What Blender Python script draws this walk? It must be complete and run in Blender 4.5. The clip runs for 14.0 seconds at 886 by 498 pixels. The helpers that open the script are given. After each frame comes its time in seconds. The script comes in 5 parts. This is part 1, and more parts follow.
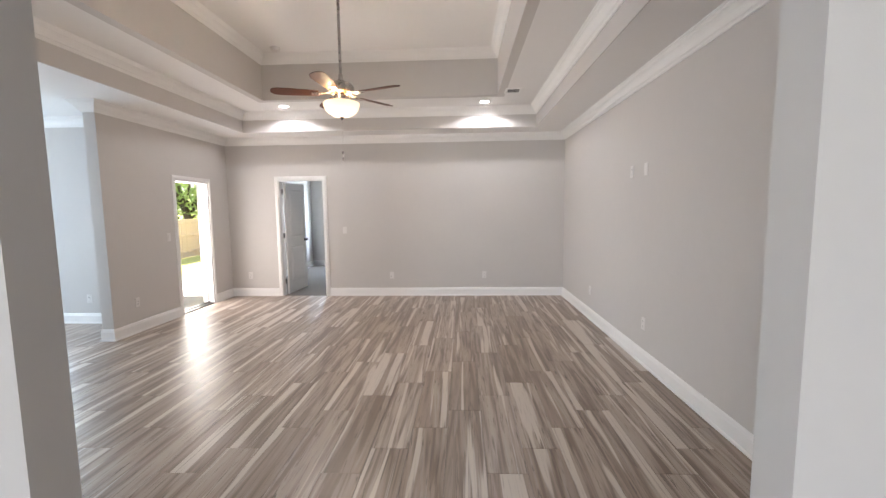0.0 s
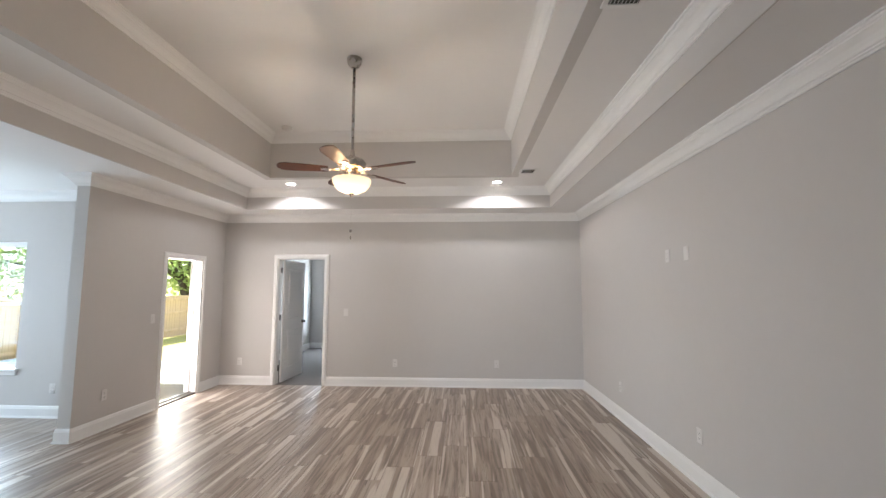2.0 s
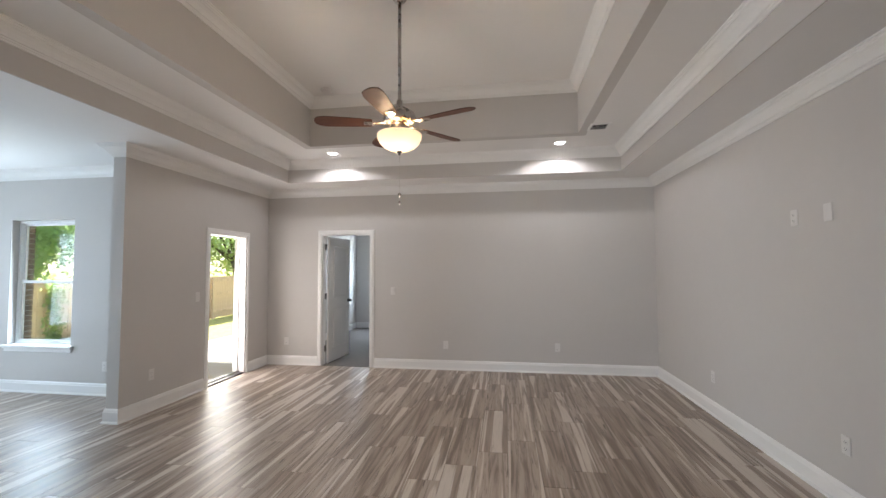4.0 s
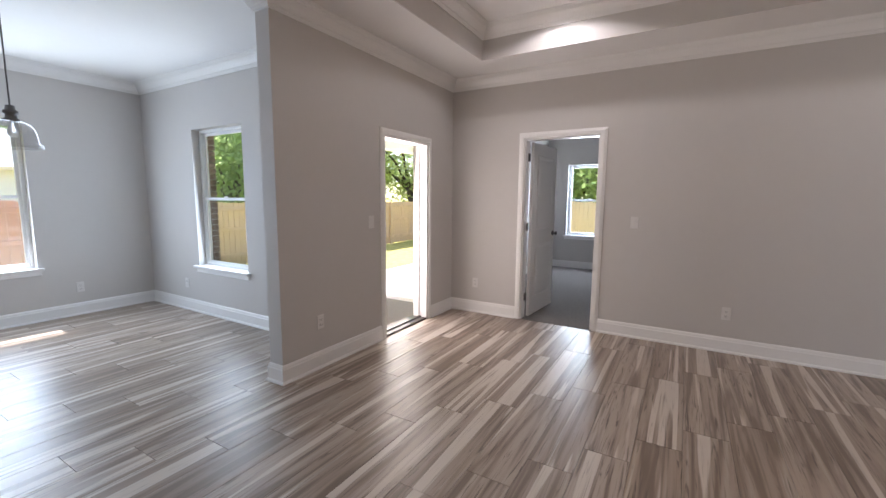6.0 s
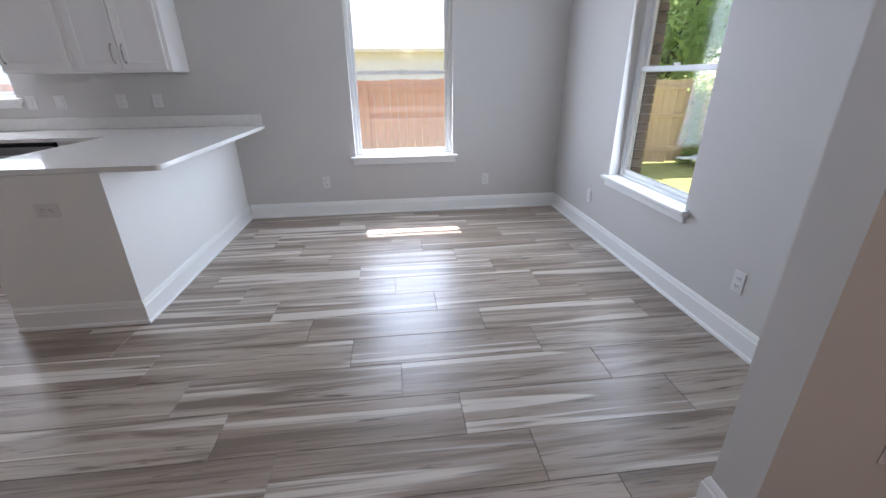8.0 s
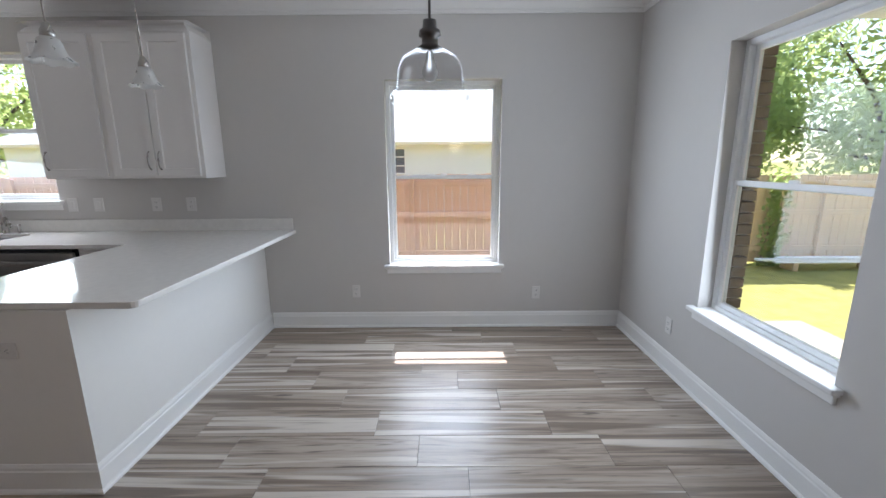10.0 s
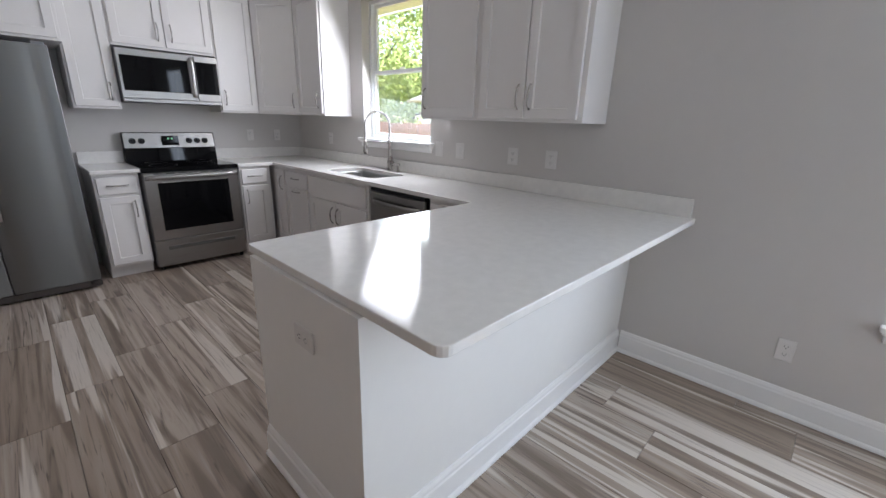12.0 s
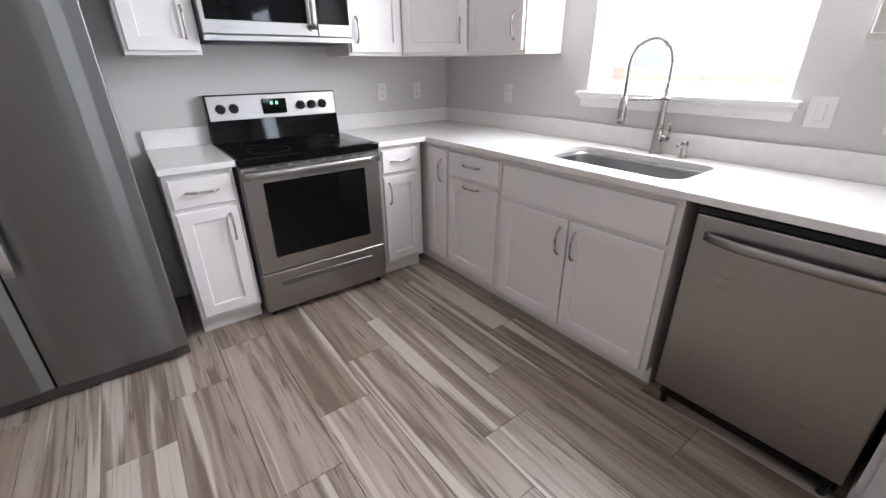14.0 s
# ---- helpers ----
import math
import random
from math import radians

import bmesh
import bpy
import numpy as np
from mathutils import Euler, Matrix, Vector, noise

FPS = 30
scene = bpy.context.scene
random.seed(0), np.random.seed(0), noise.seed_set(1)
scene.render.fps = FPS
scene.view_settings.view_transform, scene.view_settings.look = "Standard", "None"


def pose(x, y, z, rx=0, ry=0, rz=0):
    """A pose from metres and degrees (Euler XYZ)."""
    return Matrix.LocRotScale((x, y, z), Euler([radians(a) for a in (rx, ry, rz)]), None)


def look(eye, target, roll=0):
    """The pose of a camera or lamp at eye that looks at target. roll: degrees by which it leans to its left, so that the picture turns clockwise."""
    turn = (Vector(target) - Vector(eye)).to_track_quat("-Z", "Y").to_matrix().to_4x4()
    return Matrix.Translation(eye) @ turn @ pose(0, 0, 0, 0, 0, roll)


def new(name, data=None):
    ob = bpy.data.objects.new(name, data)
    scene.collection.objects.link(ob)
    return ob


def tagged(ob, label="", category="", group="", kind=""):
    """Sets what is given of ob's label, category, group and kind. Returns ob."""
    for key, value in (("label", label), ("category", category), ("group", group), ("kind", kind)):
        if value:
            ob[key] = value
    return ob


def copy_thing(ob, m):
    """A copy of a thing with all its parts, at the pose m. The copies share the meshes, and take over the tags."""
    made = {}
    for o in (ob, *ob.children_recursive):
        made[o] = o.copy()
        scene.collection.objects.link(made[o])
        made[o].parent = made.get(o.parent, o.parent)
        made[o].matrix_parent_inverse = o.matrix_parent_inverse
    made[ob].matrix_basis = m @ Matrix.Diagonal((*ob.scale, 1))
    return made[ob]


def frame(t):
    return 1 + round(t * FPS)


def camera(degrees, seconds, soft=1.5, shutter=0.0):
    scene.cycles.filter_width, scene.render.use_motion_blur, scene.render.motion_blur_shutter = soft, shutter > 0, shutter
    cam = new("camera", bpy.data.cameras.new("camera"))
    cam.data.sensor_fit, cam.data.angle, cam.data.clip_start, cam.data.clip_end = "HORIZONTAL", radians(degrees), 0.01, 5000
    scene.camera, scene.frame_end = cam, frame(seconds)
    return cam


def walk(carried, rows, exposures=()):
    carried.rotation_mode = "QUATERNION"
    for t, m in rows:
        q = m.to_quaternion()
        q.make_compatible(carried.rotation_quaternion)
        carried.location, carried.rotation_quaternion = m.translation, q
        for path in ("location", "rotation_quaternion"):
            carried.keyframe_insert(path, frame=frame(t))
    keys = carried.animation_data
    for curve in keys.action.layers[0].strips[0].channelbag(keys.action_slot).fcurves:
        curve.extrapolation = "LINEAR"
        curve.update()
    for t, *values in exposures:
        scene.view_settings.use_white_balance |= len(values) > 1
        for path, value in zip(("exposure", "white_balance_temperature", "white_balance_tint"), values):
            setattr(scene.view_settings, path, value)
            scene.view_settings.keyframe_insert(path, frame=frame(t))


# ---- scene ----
cam = camera(94.4, 14.0)
PATH = [
    (0, (0.984, 0.325, 1.503), (0.89, 2.313, 1.31), -0.7),
    (0.5, (0.961, 0.301, 1.597), (0.868, 2.296, 1.711), -0.4),
    (1, (0.948, 0.337, 1.599), (0.871, 2.325, 1.81), 0.7),
    (1.5, (0.91, 0.536, 1.56), (0.801, 2.522, 1.774), 0.7),
    (2, (0.823, 0.765, 1.563), (0.73, 2.754, 1.75), 0.1),
    (2.5, (0.82, 0.839, 1.553), (0.712, 2.828, 1.727), 0.6),
    (2.7, (0.831, 0.852, 1.557), (0.728, 2.841, 1.737), 1.1),
    (4.8, (0.305, 1.865, 1.472), (-0.111, 3.821, 1.525), -0.4),
    (5, (0.197, 2.034, 1.479), (-0.244, 3.984, 1.55), 0.0),
    (5.5, (-0.233, 2.523, 1.428), (-0.934, 4.396, 1.39), -0.7),
    (6, (-0.634, 2.957, 1.383), (-1.641, 4.668, 1.137), 0.5),
    (6.5, (-1.133, 3.263, 1.364), (-2.573, 4.588, 0.949), 0.8),
    (7, (-1.617, 3.561, 1.317), (-3.414, 4.274, 0.804), 0.4),
    (7.2, (-1.8, 3.66, 1.314), (-3.664, 4.136, 0.766), 0.6),
    (9.3, (-3.008, 4.054, 1.367), (-4.823, 4.166, 0.534), -1.3),
    (9.5, (-3.017, 4.054, 1.41), (-4.894, 4.171, 0.73), -0.9),
    (10, (-3.077, 4.019, 1.479), (-5.034, 4.016, 1.067), -0.4),
    (10.5, (-3.309, 3.859, 1.456), (-5.249, 3.486, 1.142), -0.8),
    (11, (-3.63, 3.666, 1.437), (-5.458, 2.95, 1.054), -1.3),
    (11.5, (-3.975, 3.504, 1.428), (-5.567, 2.393, 0.945), 0.4),
    (12, (-4.178, 3.228, 1.37), (-5.559, 1.912, 0.769), 1.8),
    (12.5, (-4.322, 2.814, 1.353), (-5.508, 1.378, 0.623), 1.6),
    (13, (-4.406, 2.299, 1.346), (-5.455, 0.786, 0.563), 1.4),
    (13.5, (-4.452, 1.774, 1.336), (-5.609, 0.331, 0.575), 0.1),
    (14, (-4.517, 1.242, 1.318), (-5.607, -0.221, 0.5), -0.6),
]
EXPOSURES = [(0.0, 2.86, 6420, 14), (1.0, 2.84, 6390, 13), (2.7, 2.48, 6380, 12), (5.0, 2.23, 6370, 13), (6.0, 2.05, 6490, 19), (7.0, 1.97, 6510, 25), (9.5, 1.72, 6640, 18), (10.5, 1.57, 6800, 21), (11.5, 1.67, 6790, 21), (12.5, 2.06, 6870, 22), (13.0, 2.33, 6870, 21), (13.5, 2.51, 7030, 25), (14.0, 2.62, 6960, 23)]
walk(cam, [(t, look(eye, target, roll)) for t, eye, target, roll in PATH], EXPOSURES)

# ---- world, sun and large lights ----
world = bpy.data.worlds.new("world")
scene.world = world
world.use_nodes = True
SUN_EL, SUN_AZ = 50.0, -93.0  # height, and compass turn from +y towards +x
wn = world.node_tree.nodes
sky = wn.new("ShaderNodeTexSky")
sky.sky_type, sky.sun_disc = 'NISHITA', False
sky.sun_elevation, sky.sun_rotation = radians(SUN_EL), radians(SUN_AZ)
wn["Background"].inputs["Strength"].default_value = 0.15
world.node_tree.links.new(sky.outputs[0], wn["Background"].inputs["Color"])


def lamp(name, kind, m, energy, color=(1, 1, 1), **kw):
    data = bpy.data.lights.new(name, kind)
    data.energy, data.color = energy, color
    if kind == 'AREA':
        data.shape, data.size, data.size_y = 'RECTANGLE', kw["w"], kw["h"]
    if kind == 'SUN':
        data.angle = radians(0.5)
    if kind == 'SPOT':
        data.spot_size, data.spot_blend, data.shadow_soft_size = radians(kw["cone"]), kw["blend"], kw["soft"]
    if kind == 'POINT':
        data.shadow_soft_size = kw["soft"]
    ob = new(name, data)
    ob.matrix_basis = m
    return ob


a, e = radians(SUN_AZ), radians(SUN_EL)
toward_sun = Vector((math.sin(a) * math.cos(e), math.cos(a) * math.cos(e), math.sin(e)))
lamp("sun", 'SUN', look(toward_sun * 30, (0, 0, 0)), 5.0, (1.0, 0.96, 0.9))
SKYLIGHT = (0.76, 0.88, 1.0)
DAY = 0.24
lamp("daylight_west", 'AREA', look((-6.69, 4.02, 1.35), (0, 4.0, 1.0)), 54 * DAY, (0.64, 0.83, 1.0), w=0.85, h=1.5)
lamp("daylight_kitchen", 'AREA', look((-6.69, 0.24, 1.77), (-3.6, 0.1, 0.45)), 46 * DAY, (0.78, 0.90, 1.0), w=0.8, h=1.1)
lamp("daylight_north", 'AREA', look((-5.08, 5.665, 1.35), (-5.08, 0, 1.1)), 25 * DAY, (0.66, 0.85, 1.0), w=0.85, h=1.5)
lamp("daylight_door", 'AREA', look((-3.34, 6.46, 1.05), (0, 6.3, 0.75)), 27 * DAY, (1.0, 0.93, 0.88), w=0.8, h=1.95)
lamp("daylight_bedroom", 'AREA', look((-2.3, 11.6, 1.36), (-2.3, 0, 1.1)), 70 * DAY, SKYLIGHT, w=0.75, h=1.35)
# Added fill for hall and east wall; its entry opening is unseen and assumed.
lamp("entry_fill", 'AREA', look((-0.05, -4.49, 1.1), (2.2, 3.6, 1.5)), 100 * DAY, (0.84, 0.92, 1.0), w=0.95, h=2.0)

# ---- materials ----


def nodes_of(name):
    m = bpy.data.materials.new(name)
    m.use_nodes = True
    nt = m.node_tree
    return m, nt, nt.nodes["Principled BSDF"]


def mat(name, color, rough=0.5, metal=0.0, vary=0.06, scale=6.0, bump=0.0, bscale=60.0, stretch=(1, 1, 1), spec=0.5, rvary=0.08, aniso=0.0, trans=0.0, ior=1.45, coat=0.0):
    """A surface whose tone varies at two scales, with fine relief."""
    m, nt, p = nodes_of(name)
    N, L = nt.nodes.new, nt.links.new
    tc = N("ShaderNodeTexCoord")
    mp = N("ShaderNodeMapping")
    mp.inputs["Scale"].default_value = stretch
    L(tc.outputs["Object"], mp.inputs["Vector"])
    n1, n2 = N("ShaderNodeTexNoise"), N("ShaderNodeTexNoise")
    n1.inputs["Scale"].default_value, n1.inputs["Detail"].default_value = scale, 4
    n2.inputs["Scale"].default_value, n2.inputs["Detail"].default_value = scale * 14, 3
    for n in (n1, n2):
        L(mp.outputs[0], n.inputs["Vector"])
    add = N("ShaderNodeMath")
    add.operation = 'MULTIPLY_ADD'
    L(n1.outputs["Fac"], add.inputs[0])
    add.inputs[1].default_value = 0.65
    sc = N("ShaderNodeMath")
    sc.operation = 'MULTIPLY'
    L(n2.outputs["Fac"], sc.inputs[0])
    sc.inputs[1].default_value = 0.35
    L(sc.outputs[0], add.inputs[2])
    mr = N("ShaderNodeMapRange")
    mr.inputs["From Min"].default_value, mr.inputs["From Max"].default_value = 0.25, 0.75
    L(add.outputs[0], mr.inputs["Value"])
    mix = N("ShaderNodeMix")
    mix.data_type = 'RGBA'
    mix.inputs["A"].default_value = (*[c * (1 - vary) for c in color], 1)
    mix.inputs["B"].default_value = (*[min(1, c * (1 + vary)) for c in color], 1)
    L(mr.outputs[0], mix.inputs["Factor"])
    L(mix.outputs["Result"], p.inputs["Base Color"])
    rr = N("ShaderNodeMapRange")
    rr.inputs["To Min"].default_value, rr.inputs["To Max"].default_value = max(0.02, rough - rvary), min(1, rough + rvary)
    L(n1.outputs["Fac"], rr.inputs["Value"])
    L(rr.outputs[0], p.inputs["Roughness"])
    p.inputs["Metallic"].default_value = metal
    p.inputs["Specular IOR Level"].default_value = spec
    p.inputs["IOR"].default_value = ior
    p.inputs["Transmission Weight"].default_value = trans
    p.inputs["Coat Weight"].default_value = coat
    if aniso:  # brushed level, so reflections smear up and down
        tg = N("ShaderNodeTangent")
        tg.direction_type, tg.axis = 'RADIAL', 'Z'
        L(tg.outputs[0], p.inputs["Tangent"])
        p.inputs["Anisotropic"].default_value, p.inputs["Anisotropic Rotation"].default_value = aniso, 0.25
    if bump:
        b, bn = N("ShaderNodeBump"), N("ShaderNodeTexNoise")
        bn.inputs["Scale"].default_value, bn.inputs["Detail"].default_value = bscale, 3
        L(mp.outputs[0], bn.inputs["Vector"])
        L(bn.outputs["Fac"], b.inputs["Height"])
        b.inputs["Strength"].default_value, b.inputs["Distance"].default_value = bump, 0.002
        L(b.outputs[0], p.inputs["Normal"])
    return m


def plank_material():
    """Wood-look porcelain: bold streaks along the plank, grey-brown, each plank with its own cut of the pattern."""
    m, nt, p = nodes_of("wood_look_tile")
    N, L = nt.nodes.new, nt.links.new
    tc, oi = N("ShaderNodeTexCoord"), N("ShaderNodeObjectInfo")
    shift = N("ShaderNodeCombineXYZ")
    for k, f in enumerate((3.7, 61.0, 23.0)):
        mul = N("ShaderNodeMath")
        mul.operation = 'MULTIPLY'
        mul.inputs[1].default_value = f
        L(oi.outputs["Random"], mul.inputs[0])
        L(mul.outputs[0], shift.inputs[k])
    at = N("ShaderNodeVectorMath")
    at.operation = 'ADD'
    L(tc.outputs["Object"], at.inputs[0])
    L(shift.outputs[0], at.inputs[1])

    def streak(sx, sy, scale, detail, distort):
        mp = N("ShaderNodeMapping")
        mp.inputs["Scale"].default_value = (sx, sy, 1)
        L(at.outputs[0], mp.inputs["Vector"])
        n = N("ShaderNodeTexNoise")
        n.inputs["Scale"].default_value, n.inputs["Detail"].default_value, n.inputs["Distortion"].default_value = scale, detail, distort
        L(mp.outputs[0], n.inputs["Vector"])
        return n.outputs["Fac"]

    broad, mid, fine, vein = streak(10, 0.30, 1.0, 3, 0.8), streak(13, 0.6, 1.0, 4, 1.6), streak(110, 3.2, 1.0, 3, 0.9), streak(34, 1.5, 1.0, 4, 2.6)

    def band(x, lo, hi):
        n = N("ShaderNodeMapRange")
        n.interpolation_type = 'SMOOTHSTEP'
        n.inputs["From Min"].default_value, n.inputs["From Max"].default_value = lo, hi
        L(x, n.inputs["Value"])
        return n.outputs[0]

    def mixed(fac, x, y):
        n = N("ShaderNodeMix")
        n.data_type = 'RGBA'
        L(fac, n.inputs["Factor"])
        for key, c in (("A", x), ("B", y)):
            if isinstance(c, tuple):
                n.inputs[key].default_value = (*c, 1)
            else:
                L(c, n.inputs[key])
        return n.outputs["Result"]

    taupe = mixed(band(oi.outputs["Random"], 0.0, 1.0), (0.315, 0.243, 0.192), (0.42, 0.344, 0.287))
    body = mixed(band(mid, 0.34, 0.56), (0.19, 0.142, 0.110), taupe)
    pale = mixed(band(mid, 0.54, 0.74), body, (0.41, 0.35, 0.297))
    dark = mixed(band(vein, 0.55, 0.72), pale, (0.13, 0.10, 0.08))
    cream = mixed(band(broad, 0.565, 0.615), dark, (0.57, 0.505, 0.445))
    out = mixed(band(fine, 0.52, 0.92), cream, (0.17, 0.135, 0.11))
    L(out, p.inputs["Base Color"])
    rr = N("ShaderNodeMapRange")
    rr.inputs["To Min"].default_value, rr.inputs["To Max"].default_value = 0.28, 0.44
    L(mid, rr.inputs["Value"])
    L(rr.outputs[0], p.inputs["Roughness"])
    b = N("ShaderNodeBump")
    b.inputs["Strength"].default_value, b.inputs["Distance"].default_value = 0.15, 0.001
    L(fine, b.inputs["Height"])
    L(b.outputs[0], p.inputs["Normal"])
    return m


def glass_material(name, color=(1, 1, 1), rough=0.0, sheen=0.014):
    """Clear pane: mostly open, with a mirror sheen that grows at a slant."""
    m, nt, p = nodes_of(name)
    N, L = nt.nodes.new, nt.links.new
    tr, gl, lw, mx = N("ShaderNodeBsdfTransparent"), N("ShaderNodeBsdfGlossy"), N("ShaderNodeLayerWeight"), N("ShaderNodeMixShader")
    pw_, mr = N("ShaderNodeMath"), N("ShaderNodeMapRange")
    tr.inputs[0].default_value = (*color, 1)
    gl.inputs["Roughness"].default_value = rough
    pw_.operation, pw_.inputs[1].default_value = 'POWER', 5.0
    lw.inputs["Blend"].default_value = 0.5
    mr.inputs["To Min"].default_value, mr.inputs["To Max"].default_value = sheen, 0.7
    L(lw.outputs["Facing"], pw_.inputs[0])
    L(pw_.outputs[0], mr.inputs["Value"])
    L(mr.outputs[0], mx.inputs[0])
    L(tr.outputs[0], mx.inputs[1])
    L(gl.outputs[0], mx.inputs[2])
    L(mx.outputs[0], nt.nodes["Material Output"].inputs["Surface"])
    return m


def glow(name, color, strength):
    m, nt, p = nodes_of(name)
    p.inputs["Base Color"].default_value = (*color, 1)
    p.inputs["Emission Color"].default_value = (*color, 1)
    p.inputs["Emission Strength"].default_value = strength
    return m


M_WALL = mat("greige_wall_paint", (0.555, 0.531, 0.510), 0.62, vary=0.025, scale=1.2, bump=0.12, bscale=180)
M_CEIL = mat("ceiling_paint", (0.78, 0.765, 0.75), 0.8, vary=0.02, scale=1.0, bump=0.2, bscale=90)
M_TRIM = mat("white_trim_paint", (0.80, 0.79, 0.775), 0.34, vary=0.02, scale=3)
M_CAB = mat("white_cabinet_paint", (0.745, 0.72, 0.70), 0.38, vary=0.02, scale=4)
M_KNEE = mat("white_wall_paint", (0.78, 0.765, 0.74), 0.55, vary=0.025, scale=1.5, bump=0.12, bscale=170)
M_QUARTZ = mat("white_quartz", (0.74, 0.72, 0.69), 0.10, spec=0.38, vary=0.07, scale=22, rvary=0.03)
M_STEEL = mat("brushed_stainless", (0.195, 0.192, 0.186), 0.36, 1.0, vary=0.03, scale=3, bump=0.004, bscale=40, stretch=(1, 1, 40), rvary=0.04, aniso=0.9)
M_STEEL_H = mat("brushed_stainless_across", (0.36, 0.345, 0.33), 0.3, 1.0, vary=0.06, scale=3, bump=0.02, bscale=40, stretch=(1, 1, 40), rvary=0.06)
M_HANDLE = mat("satin_handle_steel", (0.60, 0.60, 0.60), 0.36, 1.0, vary=0.05, scale=6)
M_SINK = mat("sink_steel", (0.24, 0.24, 0.24), 0.36, 1.0, vary=0.06, scale=8, rvary=0.06)
M_NICKEL = mat("brushed_nickel", (0.42, 0.395, 0.37), 0.28, 1.0, vary=0.05, scale=20)
M_DARKMETAL = mat("dark_metal", (0.12, 0.11, 0.105), 0.35, 0.9, vary=0.08, scale=10)
M_BLACK = mat("black_plastic", (0.010, 0.010, 0.011), 0.35, vary=0.15, scale=10, spec=0.3)
M_BLACKGLASS = mat("black_glass", (0.004, 0.004, 0.0045), 0.04, spec=0.22, vary=0.1, scale=5, rvary=0.015)
M_GREY = mat("grey_plastic", (0.2, 0.2, 0.205), 0.45, vary=0.06, scale=8)
M_PLATE = mat("white_plastic", (0.68, 0.66, 0.64), 0.35, vary=0.015, scale=10)
M_FARPANE = mat("far_window_glass", (0.13, 0.15, 0.18), 0.12, vary=0.1, scale=3)
M_SLOT = mat("dark_slot", (0.06, 0.06, 0.06), 0.6)
M_BLADE = mat("walnut_blade", (0.07, 0.03, 0.02), 0.5, spec=0.2, vary=0.35, scale=3, stretch=(1, 14, 14))
M_VINYL = mat("white_vinyl", (0.82, 0.83, 0.84), 0.35, vary=0.015, scale=5)
M_GLASS = glass_material("window_glass", (0.87, 0.92, 0.93))
M_CLEAR = glass_material("clear_pendant_glass", (0.93, 0.93, 0.93), 0.02, 0.05)
M_FROST = mat("frosted_glass", (0.85, 0.84, 0.82), 0.3, vary=0.03, scale=20, trans=0.55)
M_BOWL = glow("lit_alabaster_bowl", (1.0, 0.76, 0.44), 0.20)
M_LED = glow("lit_downlight_lens", (1.0, 0.98, 0.95), 4.0)
M_CLOCK = glow("clock_digits", (0.3, 0.9, 0.5), 0.03)
M_PLANK = plank_material()
M_GROUT = mat("grout", (0.30, 0.27, 0.24), 0.85, vary=0.1, scale=30)
M_CARPET = mat("grey_carpet", (0.20, 0.185, 0.175), 0.95, vary=0.3, scale=45, bump=0.9, bscale=420, spec=0.1)
M_CONCRETE = mat("patio_concrete", (0.72, 0.67, 0.63), 0.8, vary=0.08, scale=2, bump=0.2)
M_GRASS = mat("lawn", (0.32, 0.30, 0.10), 0.9, vary=0.4, scale=5, bump=0.8, bscale=90, spec=0.1)
M_BLADES = mat("grass_blades", (0.20, 0.24, 0.06), 0.8, vary=0.4, scale=4, spec=0.1)
M_FENCE = mat("cedar_fence_board", (0.58, 0.42, 0.26), 0.8, vary=0.25, scale=5, bump=0.3, stretch=(1, 1, 0.15))
M_FENCE2 = mat("red_stained_fence_board", (0.66, 0.36, 0.295), 0.8, vary=0.25, scale=5, bump=0.3, stretch=(1, 1, 0.15))
M_BRICK = mat("tan_brick", (0.23, 0.18, 0.135), 0.85, vary=0.25, scale=9, bump=0.3)
M_MORTAR = mat("mortar", (0.45, 0.42, 0.38), 0.9, vary=0.1, scale=20)
M_SIDING = mat("neighbour_siding", (0.76, 0.79, 0.80), 0.75, vary=0.04, scale=2)
M_ROOF = mat("pale_shingle_roof", (0.62, 0.61, 0.60), 0.85, vary=0.12, scale=14, bump=0.4, bscale=30)
M_FASCIA = mat("cream_fascia_paint", (0.78, 0.71, 0.53), 0.6, vary=0.05, scale=3)
M_BARK = mat("bark", (0.10, 0.075, 0.055), 0.9, vary=0.3, scale=6, bump=0.8, bscale=25)


def leaf_material(name, color):
    """Thin leaves: light comes through them as well as off them."""
    m = mat(name, color, 0.55, vary=0.45, scale=1.3, spec=0.3)
    nt = m.node_tree
    p = nt.nodes["Principled BSDF"]
    t, mx = nt.nodes.new("ShaderNodeBsdfTranslucent"), nt.nodes.new("ShaderNodeMixShader")
    t.inputs["Color"].default_value = (0.62, 0.74, 0.32, 1)
    mx.inputs[0].default_value = 0.6
    nt.links.new(p.outputs[0], mx.inputs[1])
    nt.links.new(t.outputs[0], mx.inputs[2])
    nt.links.new(mx.outputs[0], nt.nodes["Material Output"].inputs["Surface"])
    return m


